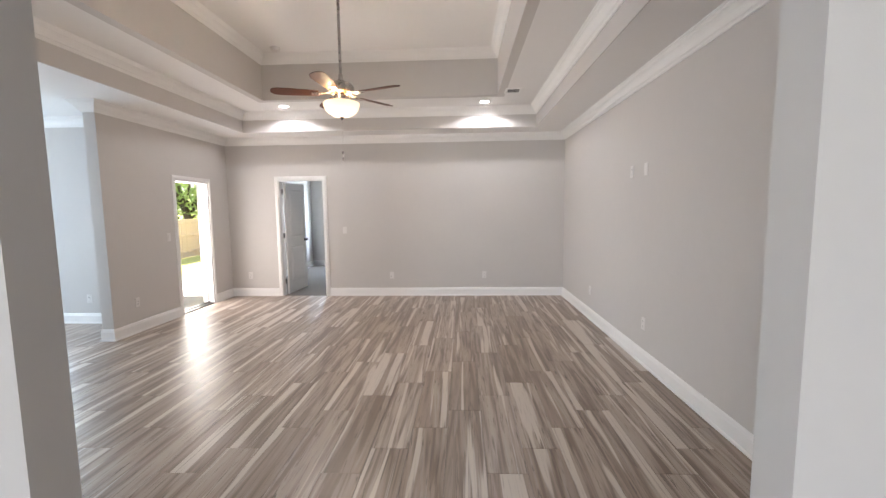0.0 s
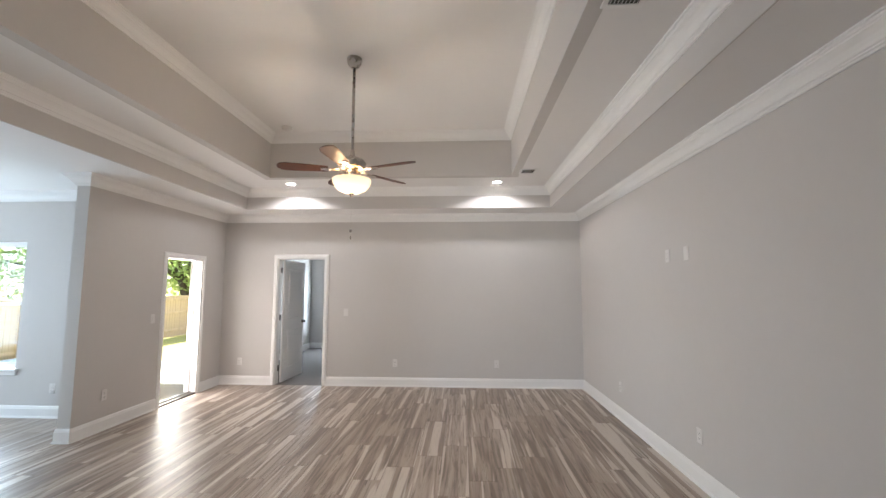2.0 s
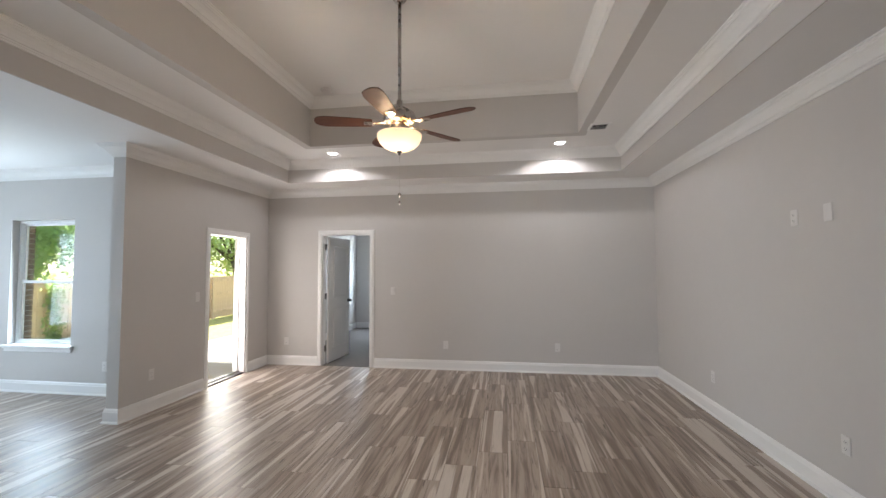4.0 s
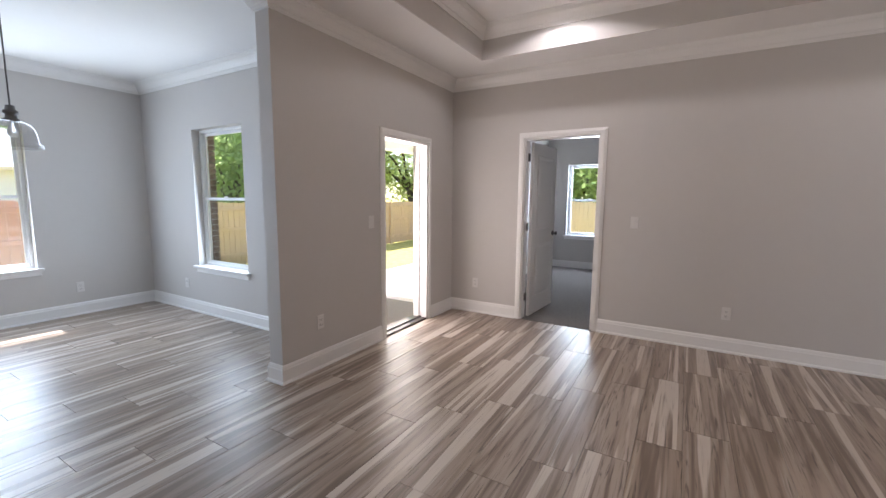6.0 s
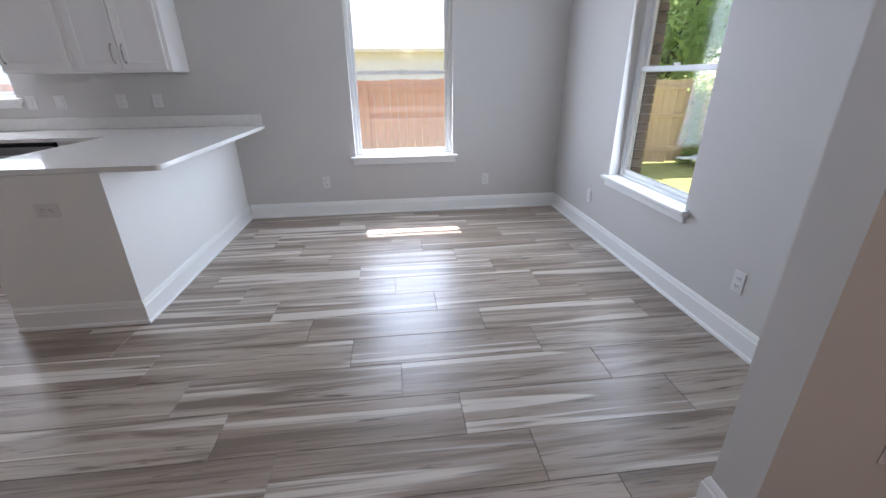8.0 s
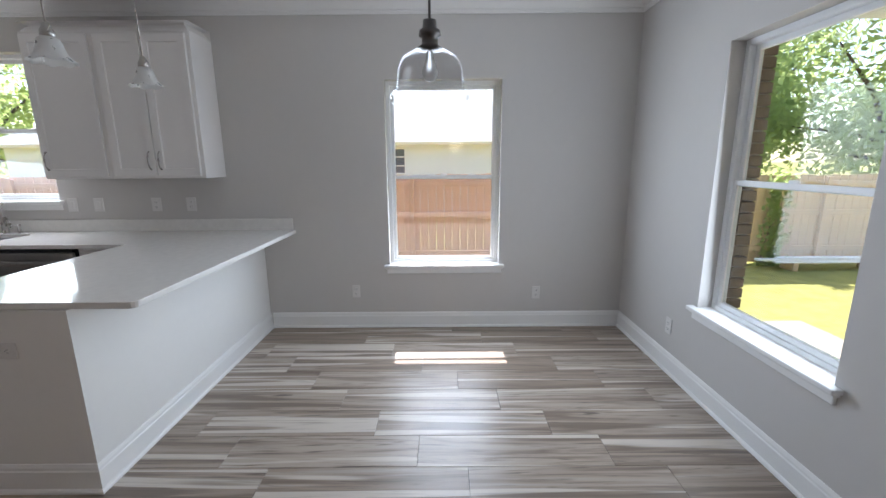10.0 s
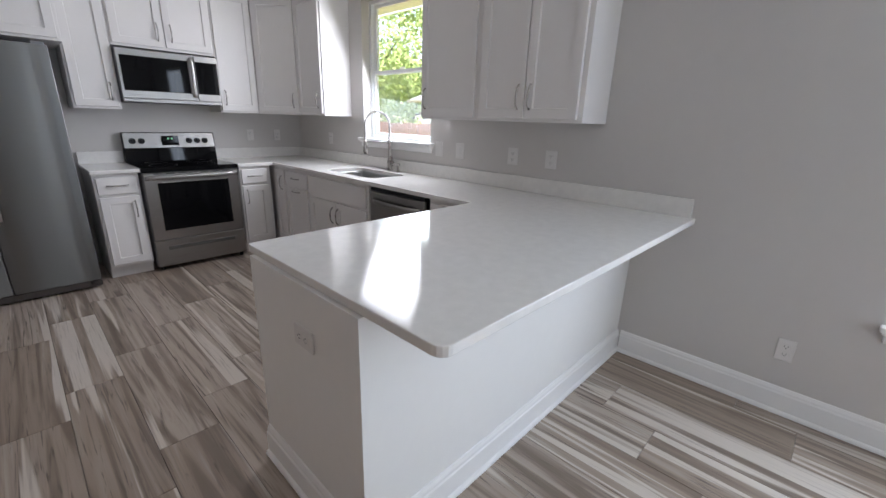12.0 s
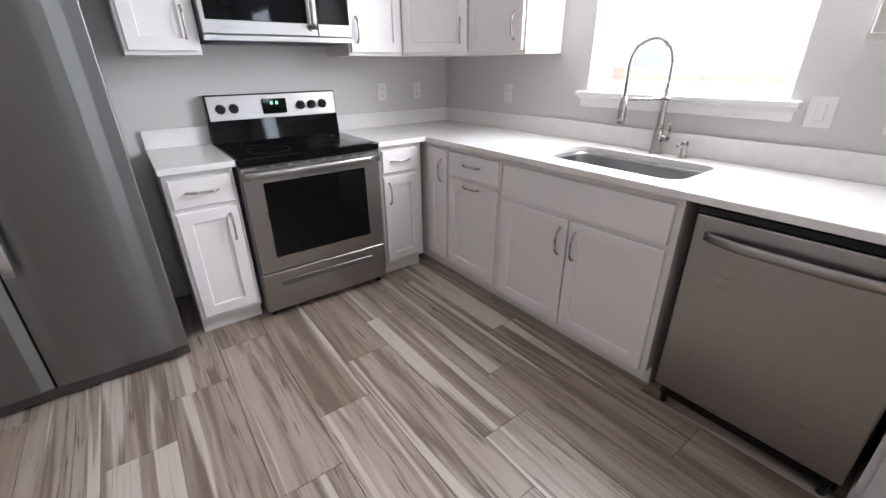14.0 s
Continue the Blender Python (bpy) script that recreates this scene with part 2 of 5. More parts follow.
def screen_material():
    """Fine insect mesh: mostly open, its threads catching the daylight."""
    m, nt, p = nodes_of("insect_mesh")
    N, L = nt.nodes.new, nt.links.new
    tr, df, tl, m1, m2 = N("ShaderNodeBsdfTransparent"), N("ShaderNodeBsdfDiffuse"), N("ShaderNodeBsdfTranslucent"), N("ShaderNodeMixShader"), N("ShaderNodeMixShader")
    df.inputs["Color"].default_value = (0.62, 0.62, 0.63, 1)
    tl.inputs["Color"].default_value = (0.75, 0.76, 0.78, 1)
    m1.inputs[0].default_value, m2.inputs[0].default_value = 0.6, 0.05
    L(df.outputs[0], m1.inputs[1])
    L(tl.outputs[0], m1.inputs[2])
    L(tr.outputs[0], m2.inputs[1])
    L(m1.outputs[0], m2.inputs[2])
    L(m2.outputs[0], nt.nodes["Material Output"].inputs["Surface"])
    return m


M_SCREEN = screen_material()
M_LEAF = leaf_material("leaves", (0.11, 0.155, 0.05))
M_LEAF2 = leaf_material("light_leaves", (0.13, 0.17, 0.055))

# ---- mesh helpers ----


def box(x0, x1, y0, y1, z0, z1, bev=0.0, seg=1):
    bm = bmesh.new()
    bmesh.ops.create_cube(bm, size=1)
    for v in bm.verts:
        v.co = Vector(((x0 + x1) / 2 + v.co.x * (x1 - x0), (y0 + y1) / 2 + v.co.y * (y1 - y0), (z0 + z1) / 2 + v.co.z * (z1 - z0)))
    if bev:
        bmesh.ops.bevel(bm, geom=bm.edges[:], offset=bev, segments=seg, affect='EDGES', profile=0.5)
    return bm


def join(*bms):
    out = bms[0]
    for b in bms[1:]:
        me = bpy.data.meshes.new("tmp")
        b.to_mesh(me)
        b.free()
        out.from_mesh(me)
        bpy.data.meshes.remove(me)
    return out


def turned(profile, n=32, cx=0, cy=0):
    """A surface of revolution about z from (radius, height) pairs."""
    bm = bmesh.new()
    rings = []
    for r, z in profile:
        if r < 1e-5:
            rings.append([bm.verts.new((cx, cy, z))])
        else:
            rings.append([bm.verts.new((cx + r * math.cos(2 * math.pi * k / n), cy + r * math.sin(2 * math.pi * k / n), z)) for k in range(n)])
    for A, B in zip(rings, rings[1:]):
        for k in range(n):
            q = [A[k % len(A)], A[(k + 1) % n % len(A)], B[(k + 1) % n % len(B)], B[k % len(B)]]
            f = list(dict.fromkeys(q))
            if len(f) > 2:
                bm.faces.new(f).smooth = True
    bmesh.ops.recalc_face_normals(bm, faces=bm.faces[:])
    return bm


def tube(points, r, n=10, closed_ends=True):
    """A round bar along points; r is a number or one radius a point."""
    bm = bmesh.new()
    pts = [Vector(p) for p in points]
    rs = r if isinstance(r, (list, tuple)) else [r] * len(pts)
    rings, up = [], None
    for i, p in enumerate(pts):
        d = (pts[min(i + 1, len(pts) - 1)] - pts[max(i - 1, 0)]).normalized()
        if up is None:
            up = d.orthogonal().normalized()
        up = (up - d * up.dot(d)).normalized()
        side = d.cross(up)
        rings.append([bm.verts.new(p + rs[i] * (math.cos(2 * math.pi * k / n) * up + math.sin(2 * math.pi * k / n) * side)) for k in range(n)])
    for A, B in zip(rings, rings[1:]):
        for k in range(n):
            bm.faces.new((A[k], A[(k + 1) % n], B[(k + 1) % n], B[k])).smooth = True
    if closed_ends:
        bm.faces.new(rings[0][::-1])
        bm.faces.new(rings[-1])
    bmesh.ops.recalc_face_normals(bm, faces=bm.faces[:])
    return bm


def plate(outer, holes, z0, z1, bev=0.0):
    """A slab of any outline, with holes."""
    bm = bmesh.new()
    edges = []
    for loop in (outer, *holes):
        vs = [bm.verts.new((x, y, z1)) for x, y in loop]
        edges += [bm.edges.new((vs[i], vs[(i + 1) % len(vs)])) for i in range(len(vs))]
    bmesh.ops.triangle_fill(bm, use_beauty=True, use_dissolve=False, edges=edges, normal=(0, 0, 1))

    def inside(p, loop):
        hit = False
        for (xa, ya), (xb, yb) in zip(loop, loop[1:] + loop[:1]):
            if (ya > p.y) != (yb > p.y) and p.x < (xb - xa) * (p.y - ya) / (yb - ya) + xa:
                hit = not hit
        return hit

    wrong = [f for f in bm.faces if any(inside(f.calc_center_median(), list(h)) for h in holes)]
    if wrong:
        bmesh.ops.delete(bm, geom=wrong, context='FACES_ONLY')
    ext = bmesh.ops.extrude_face_region(bm, geom=bm.faces[:])
    for v in ext["geom"]:
        if isinstance(v, bmesh.types.BMVert):
            v.co.z = z0
    bmesh.ops.recalc_face_normals(bm, faces=bm.faces[:])
    if bev:
        sharp = [e for e in bm.edges if len(e.link_faces) == 2 and e.calc_face_angle(0) > 1.0]
        bmesh.ops.bevel(bm, geom=sharp, offset=bev, segments=2, affect='EDGES', profile=0.5)
    return bm


def rounded(x0, x1, y0, y1, r, n=6):
    out = []
    for cx, cy, a0 in ((x1 - r, y1 - r, 0), (x0 + r, y1 - r, 90), (x0 + r, y0 + r, 180), (x1 - r, y0 + r, 270)):
        out += [(cx + r * math.cos(radians(a0 + 90 * k / n)), cy + r * math.sin(radians(a0 + 90 * k / n))) for k in range(n + 1)]
    return out


def mesh_object(name, bm, material):
    me = bpy.data.meshes.new(name)
    bm.to_mesh(me)
    bm.free()
    me.materials.append(material)
    return new(name, me)


def part(name, bm, material, parent, label=""):
    ob = mesh_object(name, bm, material)
    ob.parent = parent
    return tagged(ob, label)


def thing(name, label, category, m=None, group="", kind=""):
    ob = new(name)
    ob.empty_display_size = 0.1
    ob.matrix_basis = m if m is not None else Matrix()
    return tagged(ob, label, category, group, kind)


def structure(name, bm, material, label, category):
    return tagged(mesh_object(name, bm, material), label, category, kind="structure")


def pierced(axis, a0, a1, u0, u1, z0, z1, holes):
    """A wall square to an axis ('x' or 'y'), from a0 to a1 thick, with openings (u0, u1, z0, z1) through it."""
    us = sorted({u0, u1, *[h[0] for h in holes], *[h[1] for h in holes]})
    zs = sorted({z0, z1, *[h[2] for h in holes], *[h[3] for h in holes]})
    us, zs = [u for u in us if u0 <= u <= u1], [z for z in zs if z0 <= z <= z1]

    def solid(i, j):
        if not (0 <= i < len(us) - 1 and 0 <= j < len(zs) - 1):
            return False
        u, z = (us[i] + us[i + 1]) / 2, (zs[j] + zs[j + 1]) / 2
        return not any(h[0] < u < h[1] and h[2] < z < h[3] for h in holes)

    bm = bmesh.new()

    def quad(*pts):
        vs = [bm.verts.new((a, u, z) if axis == 'x' else (u, a, z)) for a, u, z in pts]
        bm.faces.new(vs)

    for i in range(len(us) - 1):
        for j in range(len(zs) - 1):
            if not solid(i, j):
                continue
            ul, ur, zl, zh = us[i], us[i + 1], zs[j], zs[j + 1]
            for a in (a0, a1):
                quad((a, ul, zl), (a, ur, zl), (a, ur, zh), (a, ul, zh))
            if not solid(i - 1, j):
                quad((a0, ul, zl), (a1, ul, zl), (a1, ul, zh), (a0, ul, zh))
            if not solid(i + 1, j):
                quad((a0, ur, zl), (a1, ur, zl), (a1, ur, zh), (a0, ur, zh))
            if not solid(i, j - 1):
                quad((a0, ul, zl), (a0, ur, zl), (a1, ur, zl), (a1, ul, zl))
            if not solid(i, j + 1):
                quad((a0, ul, zh), (a0, ur, zh), (a1, ur, zh), (a1, ul, zh))
    bmesh.ops.remove_doubles(bm, verts=bm.verts[:], dist=1e-5)
    bmesh.ops.recalc_face_normals(bm, faces=bm.faces[:])
    return bm


CROWN = ((0, -0.120), (0.012, -0.120), (0.014, -0.108), (0.020, -0.104), (0.021, -0.096), (0.031, -0.092), (0.037, -0.078), (0.050, -0.058), (0.068, -0.040), (0.080, -0.033), (0.081, -0.025), (0.089, -0.021), (0.092, -0.010), (0.102, -0.009), (0.104, 0.0))
BASE = ((0, 0.0), (0.029, 0.0), (0.028, 0.010), (0.023, 0.017), (0.016, 0.020), (0.016, 0.106), (0.012, 0.112), (0.011, 0.124), (0.005, 0.138), (0, 0.140))
CABCROWN = ((0, 0.0), (0.010, 0.0), (0.016, 0.018), (0.032, 0.040), (0.052, 0.056), (0.056, 0.075), (0.0, 0.075))


def moulding(points, profile, z=0.0, closed=False):
    """A moulding along a line in plan, mitred at its corners; the profile stands out to the line's left."""
    pts = [Vector(p) for p in points]
    n = len(pts)
    bm = bmesh.new()
    rows = []
    for i, p in enumerate(pts):
        d0 = (p - pts[i - 1]).normalized() if (i or closed) else None
        d1 = (pts[(i + 1) % n] - p).normalized() if (i < n - 1 or closed) else None
        d0, d1 = d0 or d1, d1 or d0
        n0, n1 = Vector((-d0.y, d0.x)), Vector((-d1.y, d1.x))
        m = (n0 + n1) / max(0.2, 1 + n0.dot(n1))
        rows.append([bm.verts.new((p.x + m.x * d, p.y + m.y * d, z + h)) for d, h in profile])
    for i in range(n if closed else n - 1):
        A, B = rows[i], rows[(i + 1) % n]
        for k in range(len(profile) - 1):
            bm.faces.new((A[k], A[k + 1], B[k + 1], B[k]))
    if not closed:
        bm.faces.new(rows[0])
        bm.faces.new(rows[-1][::-1])
    bmesh.ops.recalc_face_normals(bm, faces=bm.faces[:])
    return bm


# ---- plan ----
EAST, NORTH, SLIDE, PIER = 2.713, 7.404, -3.125, 4.866
PT = 0.14  # thickness of the patio wall
WEST, NOOK, SOUTH = -6.65, 5.625, -1.55
HALL_N, HALL_S = 1.24, 1.125
CEIL, LEDGE, TOP = 2.755, 3.062, 3.665
T1 = (-2.495, 2.135, 1.81, 6.858)
T2 = (-1.822, 1.488, 2.49, 6.18)
OUT = -0.42  # the yard
WIN_W = (3.537, 4.51, 0.58, 2.15)
WIN_N = (-5.545, -4.615, 0.565, 2.13)
WIN_K = (-0.245, 0.69, 1.17, 2.38)
WIN_B = (-2.71, -1.90, 0.655, 2.06)
DOOR_B = (-2.212, -1.418, 0.0, 2.04)
DOOR_P = (6.065, 6.855, 0.0, 1.985)
HALL_O = (0.034, 1.64, 0.0, 2.22)

structure("wall_east", pierced('x', EAST, EAST + 0.15, HALL_S, NORTH, 0, CEIL, []), M_WALL, "greige painted drywall living room wall", "wall")
structure("wall_north", pierced('y', NORTH, NORTH + 0.12, SLIDE, EAST + 0.15, 0, CEIL, [DOOR_B]), M_WALL, "greige painted drywall wall with the bedroom doorway", "wall")
structure("wall_patio", pierced('x', SLIDE - PT, SLIDE, PIER, 11.4, 0, CEIL, [DOOR_P]), M_WALL, "greige painted drywall wall with the open patio doorway", "wall")
structure("wall_nook_north", pierced('y', NOOK, NOOK + 0.16, WEST - 0.16, SLIDE - PT, 0, CEIL, [WIN_N]), M_WALL, "greige painted drywall wall of the breakfast nook", "wall")
structure("wall_west", pierced('x', WEST - 0.16, WEST, SOUTH, NOOK, 0, CEIL, [WIN_W, WIN_K]), M_WALL, "greige painted drywall wall with nook and kitchen windows", "wall")
structure("wall_kitchen_south", pierced('y', SOUTH - 0.12, SOUTH, WEST - 0.16, -3.40, 0, CEIL, []), M_WALL, "greige painted drywall kitchen wall behind the range", "wall")
structure("wall_kitchen_east", pierced('x', -3.45, -3.33, SOUTH - 0.12, HALL_N, 0, CEIL, []), M_WALL, "plain painted wall beside the fridge", "wall")
structure("wall_hall", pierced('y', HALL_S, HALL_N, -3.33, EAST, 0, CEIL, [HALL_O]), M_WALL, "painted drywall wall with a cased-free hall opening", "wall")
structure("wall_entry_west", pierced('x', -0.75, -0.65, -4.5, HALL_S, 0, CEIL, []), M_WALL, "plain painted entry hall wall", "wall")
structure("wall_entry_east", pierced('x', 2.45, 2.55, -4.5, HALL_S, 0, CEIL, []), M_WALL, "plain painted entry hall wall", "wall")
# The opening is out of sight, added for the entry fill lamp.
structure("wall_entry_south", pierced('y', -4.6, -4.5, -0.75, 2.55, 0, CEIL, [(-0.55, 0.45, 0.02, 2.1)]), M_WALL, "plain painted entry hall wall", "wall")
structure("wall_bedroom_north", pierced('y', 11.4, 11.56, SLIDE - PT, 1.7, 0, CEIL, [WIN_B]), M_WALL, "grey painted bedroom wall with a window", "wall")
structure("wall_bedroom_east", pierced('x', 1.7, 1.8, NORTH + 0.12, 11.56, 0, CEIL, []), M_WALL, "plain painted bedroom wall", "wall")

# ceilings: the low one with the tray opening, risers, ledge and the high one
low = plate([(WEST - 0.16, SOUTH - 0.12), (EAST + 0.15, SOUTH - 0.12), (EAST + 0.15, NORTH + 0.12), (WEST - 0.16, NORTH + 0.12)],
            [[(T1[0], T1[2]), (T1[1], T1[2]), (T1[1], T1[3]), (T1[0], T1[3])]], CEIL, CEIL + 0.1)
structure("ceiling", low, M_CEIL, "flat painted perimeter ceiling round a tray", "ceiling")
structure("ceiling_hall", box(-0.75, 2.55, -4.6, SOUTH - 0.12, CEIL, CEIL + 0.1), M_CEIL, "flat painted hall ceiling", "ceiling")
structure("ceiling_bedroom", box(SLIDE - PT, 1.8, NORTH + 0.12, 11.56, CEIL, CEIL + 0.1), M_CEIL, "flat painted bedroom ceiling", "ceiling")


def ring(x0, x1, y0, y1, grow, z0, z1):
    o = [(x0 - grow, y0 - grow), (x1 + grow, y0 - grow), (x1 + grow, y1 + grow), (x0 - grow, y1 + grow)]
    return plate(o, [[(x0, y0), (x1, y0), (x1, y1), (x0, y1)]], z0, z1)


structure("tray_riser_lower", ring(*T1, 0.1, CEIL + 0.1, LEDGE), M_WALL, "painted lower riser of the tray ceiling", "ceiling")
structure("tray_riser_lower_edge", ring(T1[0] + 0.002, T1[1] - 0.002, T1[2] + 0.002, T1[3] - 0.002, 0.01, CEIL - 0.001, CEIL + 0.1), M_WALL, "painted edge of the tray ceiling", "ceiling")
o = [(T1[0] - 0.1, T1[2] - 0.1), (T1[1] + 0.1, T1[2] - 0.1), (T1[1] + 0.1, T1[3] + 0.1), (T1[0] - 0.1, T1[3] + 0.1)]
structure("ceiling_ledge", plate(o, [[(T2[0], T2[2]), (T2[1], T2[2]), (T2[1], T2[3]), (T2[0], T2[3])]], LEDGE, LEDGE + 0.1), M_CEIL, "painted ledge of the tray ceiling", "ceiling")
structure("tray_riser_upper", ring(T2[0] + 0.002, T2[1] - 0.002, T2[2] + 0.002, T2[3] - 0.002, 0.1, LEDGE - 0.001, TOP), M_WALL, "painted upper riser of the tray ceiling", "ceiling")
structure("ceiling_top", box(T2[0] - 0.1, T2[1] + 0.1, T2[2] - 0.1, T2[3] + 0.1, TOP, TOP + 0.1), M_CEIL, "flat painted high tray ceiling", "ceiling")


def rect(b):
    return [(b[0], b[2]), (b[1], b[2]), (b[1], b[3]), (b[0], b[3])]


structure("crown_tray_top", moulding(rect((T2[0] + 0.002, T2[1] - 0.002, T2[2] + 0.002, T2[3] - 0.002)), CROWN, TOP, True), M_TRIM, "white crown moulding in the high tray", "moulding")
structure("crown_tray_lower", moulding(rect(T1), CROWN, LEDGE, True), M_TRIM, "white crown moulding under the tray ledge", "moulding")
# the room's crown runs on round the kitchen and nook walls
crown_line = [(-3.33, HALL_N), (EAST, HALL_N), (EAST, NORTH), (SLIDE, NORTH), (SLIDE, PIER), (SLIDE - PT, PIER), (SLIDE - PT, NOOK), (WEST, NOOK), (WEST, SOUTH), (-3.45, SOUTH), (-3.45, HALL_N)]
structure("crown_room", moulding(crown_line, CROWN, CEIL), M_TRIM, "white crown moulding round the room", "moulding")

for nm, line in (
    ("baseboard_hall_west", [(-3.33, HALL_N), (HALL_O[0], HALL_N), (HALL_O[0], HALL_S)]),
    ("baseboard_east", [(HALL_O[1], HALL_S), (HALL_O[1], HALL_N), (EAST, HALL_N), (EAST, NORTH), (DOOR_B[1] + 0.062, NORTH)]),
    ("baseboard_north", [(DOOR_B[0] - 0.062, NORTH), (SLIDE, NORTH), (SLIDE, DOOR_P[1] + 0.055)]),
    ("baseboard_nook", [(SLIDE, DOOR_P[0] - 0.055), (SLIDE, PIER), (SLIDE - PT, PIER), (SLIDE - PT, NOOK), (WEST, NOOK), (WEST, 2.449)]),
    ("baseboard_bedroom", [(1.7, NORTH + 0.12), (1.7, 11.4), (SLIDE, 11.4), (SLIDE, NORTH + 0.12), (DOOR_B[0] - 0.062, NORTH + 0.12)]),
    ("baseboard_peninsula", [(WEST, 2.425), (-4.715, 2.425), (-4.715, 1.75)]),
):
    structure(nm, moulding(line, BASE), M_TRIM, "white ogee-topped baseboard along the wall", "baseboard")

# floors
structure("floor", box(WEST - 0.1, EAST + 0.1, -4.55, NORTH, -0.15, -0.012), M_GROUT, "grout bed of the plank tile floor", "floor")
structure("floor_bedroom", box(SLIDE, 1.7, NORTH, 11.45, -0.15, 0.004), M_CARPET, "dark grey bedroom carpet", "floor")

# ---- windows and doorways ----


def window(name, m, w, h, split, label, sill_out=0.05, sill_side=0.045, screened=False):
    """A double-hung vinyl window in its opening. Local x along the wall, -y into the room, wall face at y = 0, z from the opening's foot."""
    ob = thing(name, label, "window", m, kind="structure")
    y0, y1 = 0.085, 0.155
    f = 0.032
    part("window_frame", join(box(0, f, y0, y1, 0, h, 0.003), box(w - f, w, y0, y1, 0, h, 0.003), box(f, w - f, y0, y1, h - f, h, 0.003), box(f, w - f, y0, y1, 0, f, 0.003)), M_VINYL, ob, "white vinyl frame")
    for nm, za, zb, yo in (("lower_sash", f, split + 0.018, y0 + 0.012), ("upper_sash", split - 0.018, h - f, y0 + 0.038)):
        s = 0.03
        sash = part(nm, join(box(f, f + s, yo, yo + 0.026, za, zb, 0.003), box(w - f - s, w - f, yo, yo + 0.026, za, zb, 0.003),
                             box(f + s, w - f - s, yo, yo + 0.026, za, za + s, 0.003), box(f + s, w - f - s, yo, yo + 0.026, zb - s, zb, 0.003)), M_VINYL, ob)
        g = part("pane", box(f + s - 0.004, w - f - s + 0.004, yo + 0.011, yo + 0.015, za + s - 0.004, zb - s + 0.004), M_GLASS, sash, "clear glass pane")
        g.visible_shadow = False
    if screened:
        sc = part("insect_screen", join(box(f, w - f, y1 - 0.006, y1 - 0.005, f, split)), M_SCREEN, ob, "fine grey insect screen over the lower sash")
        sc.visible_shadow = False
        part("screen_frame", join(box(f, f + 0.012, y1 - 0.010, y1 - 0.002, f, split + 0.01), box(w - f - 0.012, w - f, y1 - 0.010, y1 - 0.002, f, split + 0.01), box(f + 0.012, w - f - 0.012, y1 - 0.010, y1 - 0.002, split - 0.002, split + 0.01)), M_VINYL, ob)
    part("sash_lock", box(w / 2 - 0.03, w / 2 + 0.03, y0 - 0.004, y0 + 0.012, split + 0.018, split + 0.034, 0.004), M_VINYL, ob)
    part("window_sill", join(box(0.001, w - 0.001, -0.002, y0 + 0.01, 0.0006, 0.008), box(-sill_side, w + sill_side, -sill_out, -0.001, -0.018, 0.0085, 0.006, 2)), M_TRIM, ob, "white painted stool")
    part("apron", join(box(-sill_side + 0.02, w + sill_side - 0.02, -0.018, -0.0005, -0.072, -0.018, 0.004), box(-sill_side + 0.01, w + sill_side - 0.01, -0.03, -0.0005, -0.032, -0.018, 0.003)), M_TRIM, ob, "white painted apron")
    return ob


window("window_1", pose(WEST, WIN_W[0], WIN_W[2], 0, 0, 90), WIN_W[1] - WIN_W[0], WIN_W[3] - WIN_W[2], 0.775, "white double-hung nook window facing the fence", screened=True)
window("window_2", pose(WIN_N[0], NOOK, WIN_N[2]), WIN_N[1] - WIN_N[0], WIN_N[3] - WIN_N[2], 0.785, "white double-hung nook window facing the yard")
window("window_3", pose(WEST, WIN_K[0], WIN_K[2], 0, 0, 90), WIN_K[1] - WIN_K[0], WIN_K[3] - WIN_K[2], 0.60, "white double-hung window over the kitchen sink", screened=True)
window("window_4", pose(WIN_B[0], 11.4, WIN_B[2]), WIN_B[1] - WIN_B[0], WIN_B[3] - WIN_B[2], 0.71, "white double-hung bedroom window")


def casing(w, h, c=0.062, t=0.018):
    """Three mitred boards round a doorway, local x along the wall, standing out to -y."""
    prof = ((0, 0), (t, 0.002), (t, c * 0.55), (t * 0.7, c * 0.8), (t * 0.5, c), (0, c))
    bm = bmesh.new()
    path = [(0, 0, -1, 0), (0, h, -1, 1), (w, h, 1, 1), (w, 0, 1, 0)]
    rows = [[bm.verts.new((x + sx * d, -o, z + sz * d)) for o, d in prof] for x, z, sx, sz in path]
    for A, B in zip(rows, rows[1:]):
        for k in range(len(prof)):
            j = (k + 1) % len(prof)
            bm.faces.new((A[k], A[j], B[j], B[k]))
    bm.faces.new(rows[0])
    bm.faces.new(rows[-1][::-1])
    bmesh.ops.recalc_face_normals(bm, faces=bm.faces[:])
    return bm


def lining(w, h, depth, t=0.016):
    return join(box(0, t, 0, depth, 0, h), box(w - t, w, 0, depth, 0, h), box(t, w - t, 0, depth, h - t, h))


# bedroom doorway and its open leaf
dw = DOOR_B[1] - DOOR_B[0]
d1 = thing("door_1", "white two-panel bedroom door standing open into the bedroom", "door", pose(DOOR_B[0], NORTH, 0), kind="structure")
part("casing", casing(dw, DOOR_B[3]), M_TRIM, d1, "white casing")
part("lining", lining(dw, DOOR_B[3], 0.12), M_TRIM, d1)
leaf_m = pose(0.03, 0.125, 0, 0, 0, 86.5)
lw, lh = 0.765, 2.015


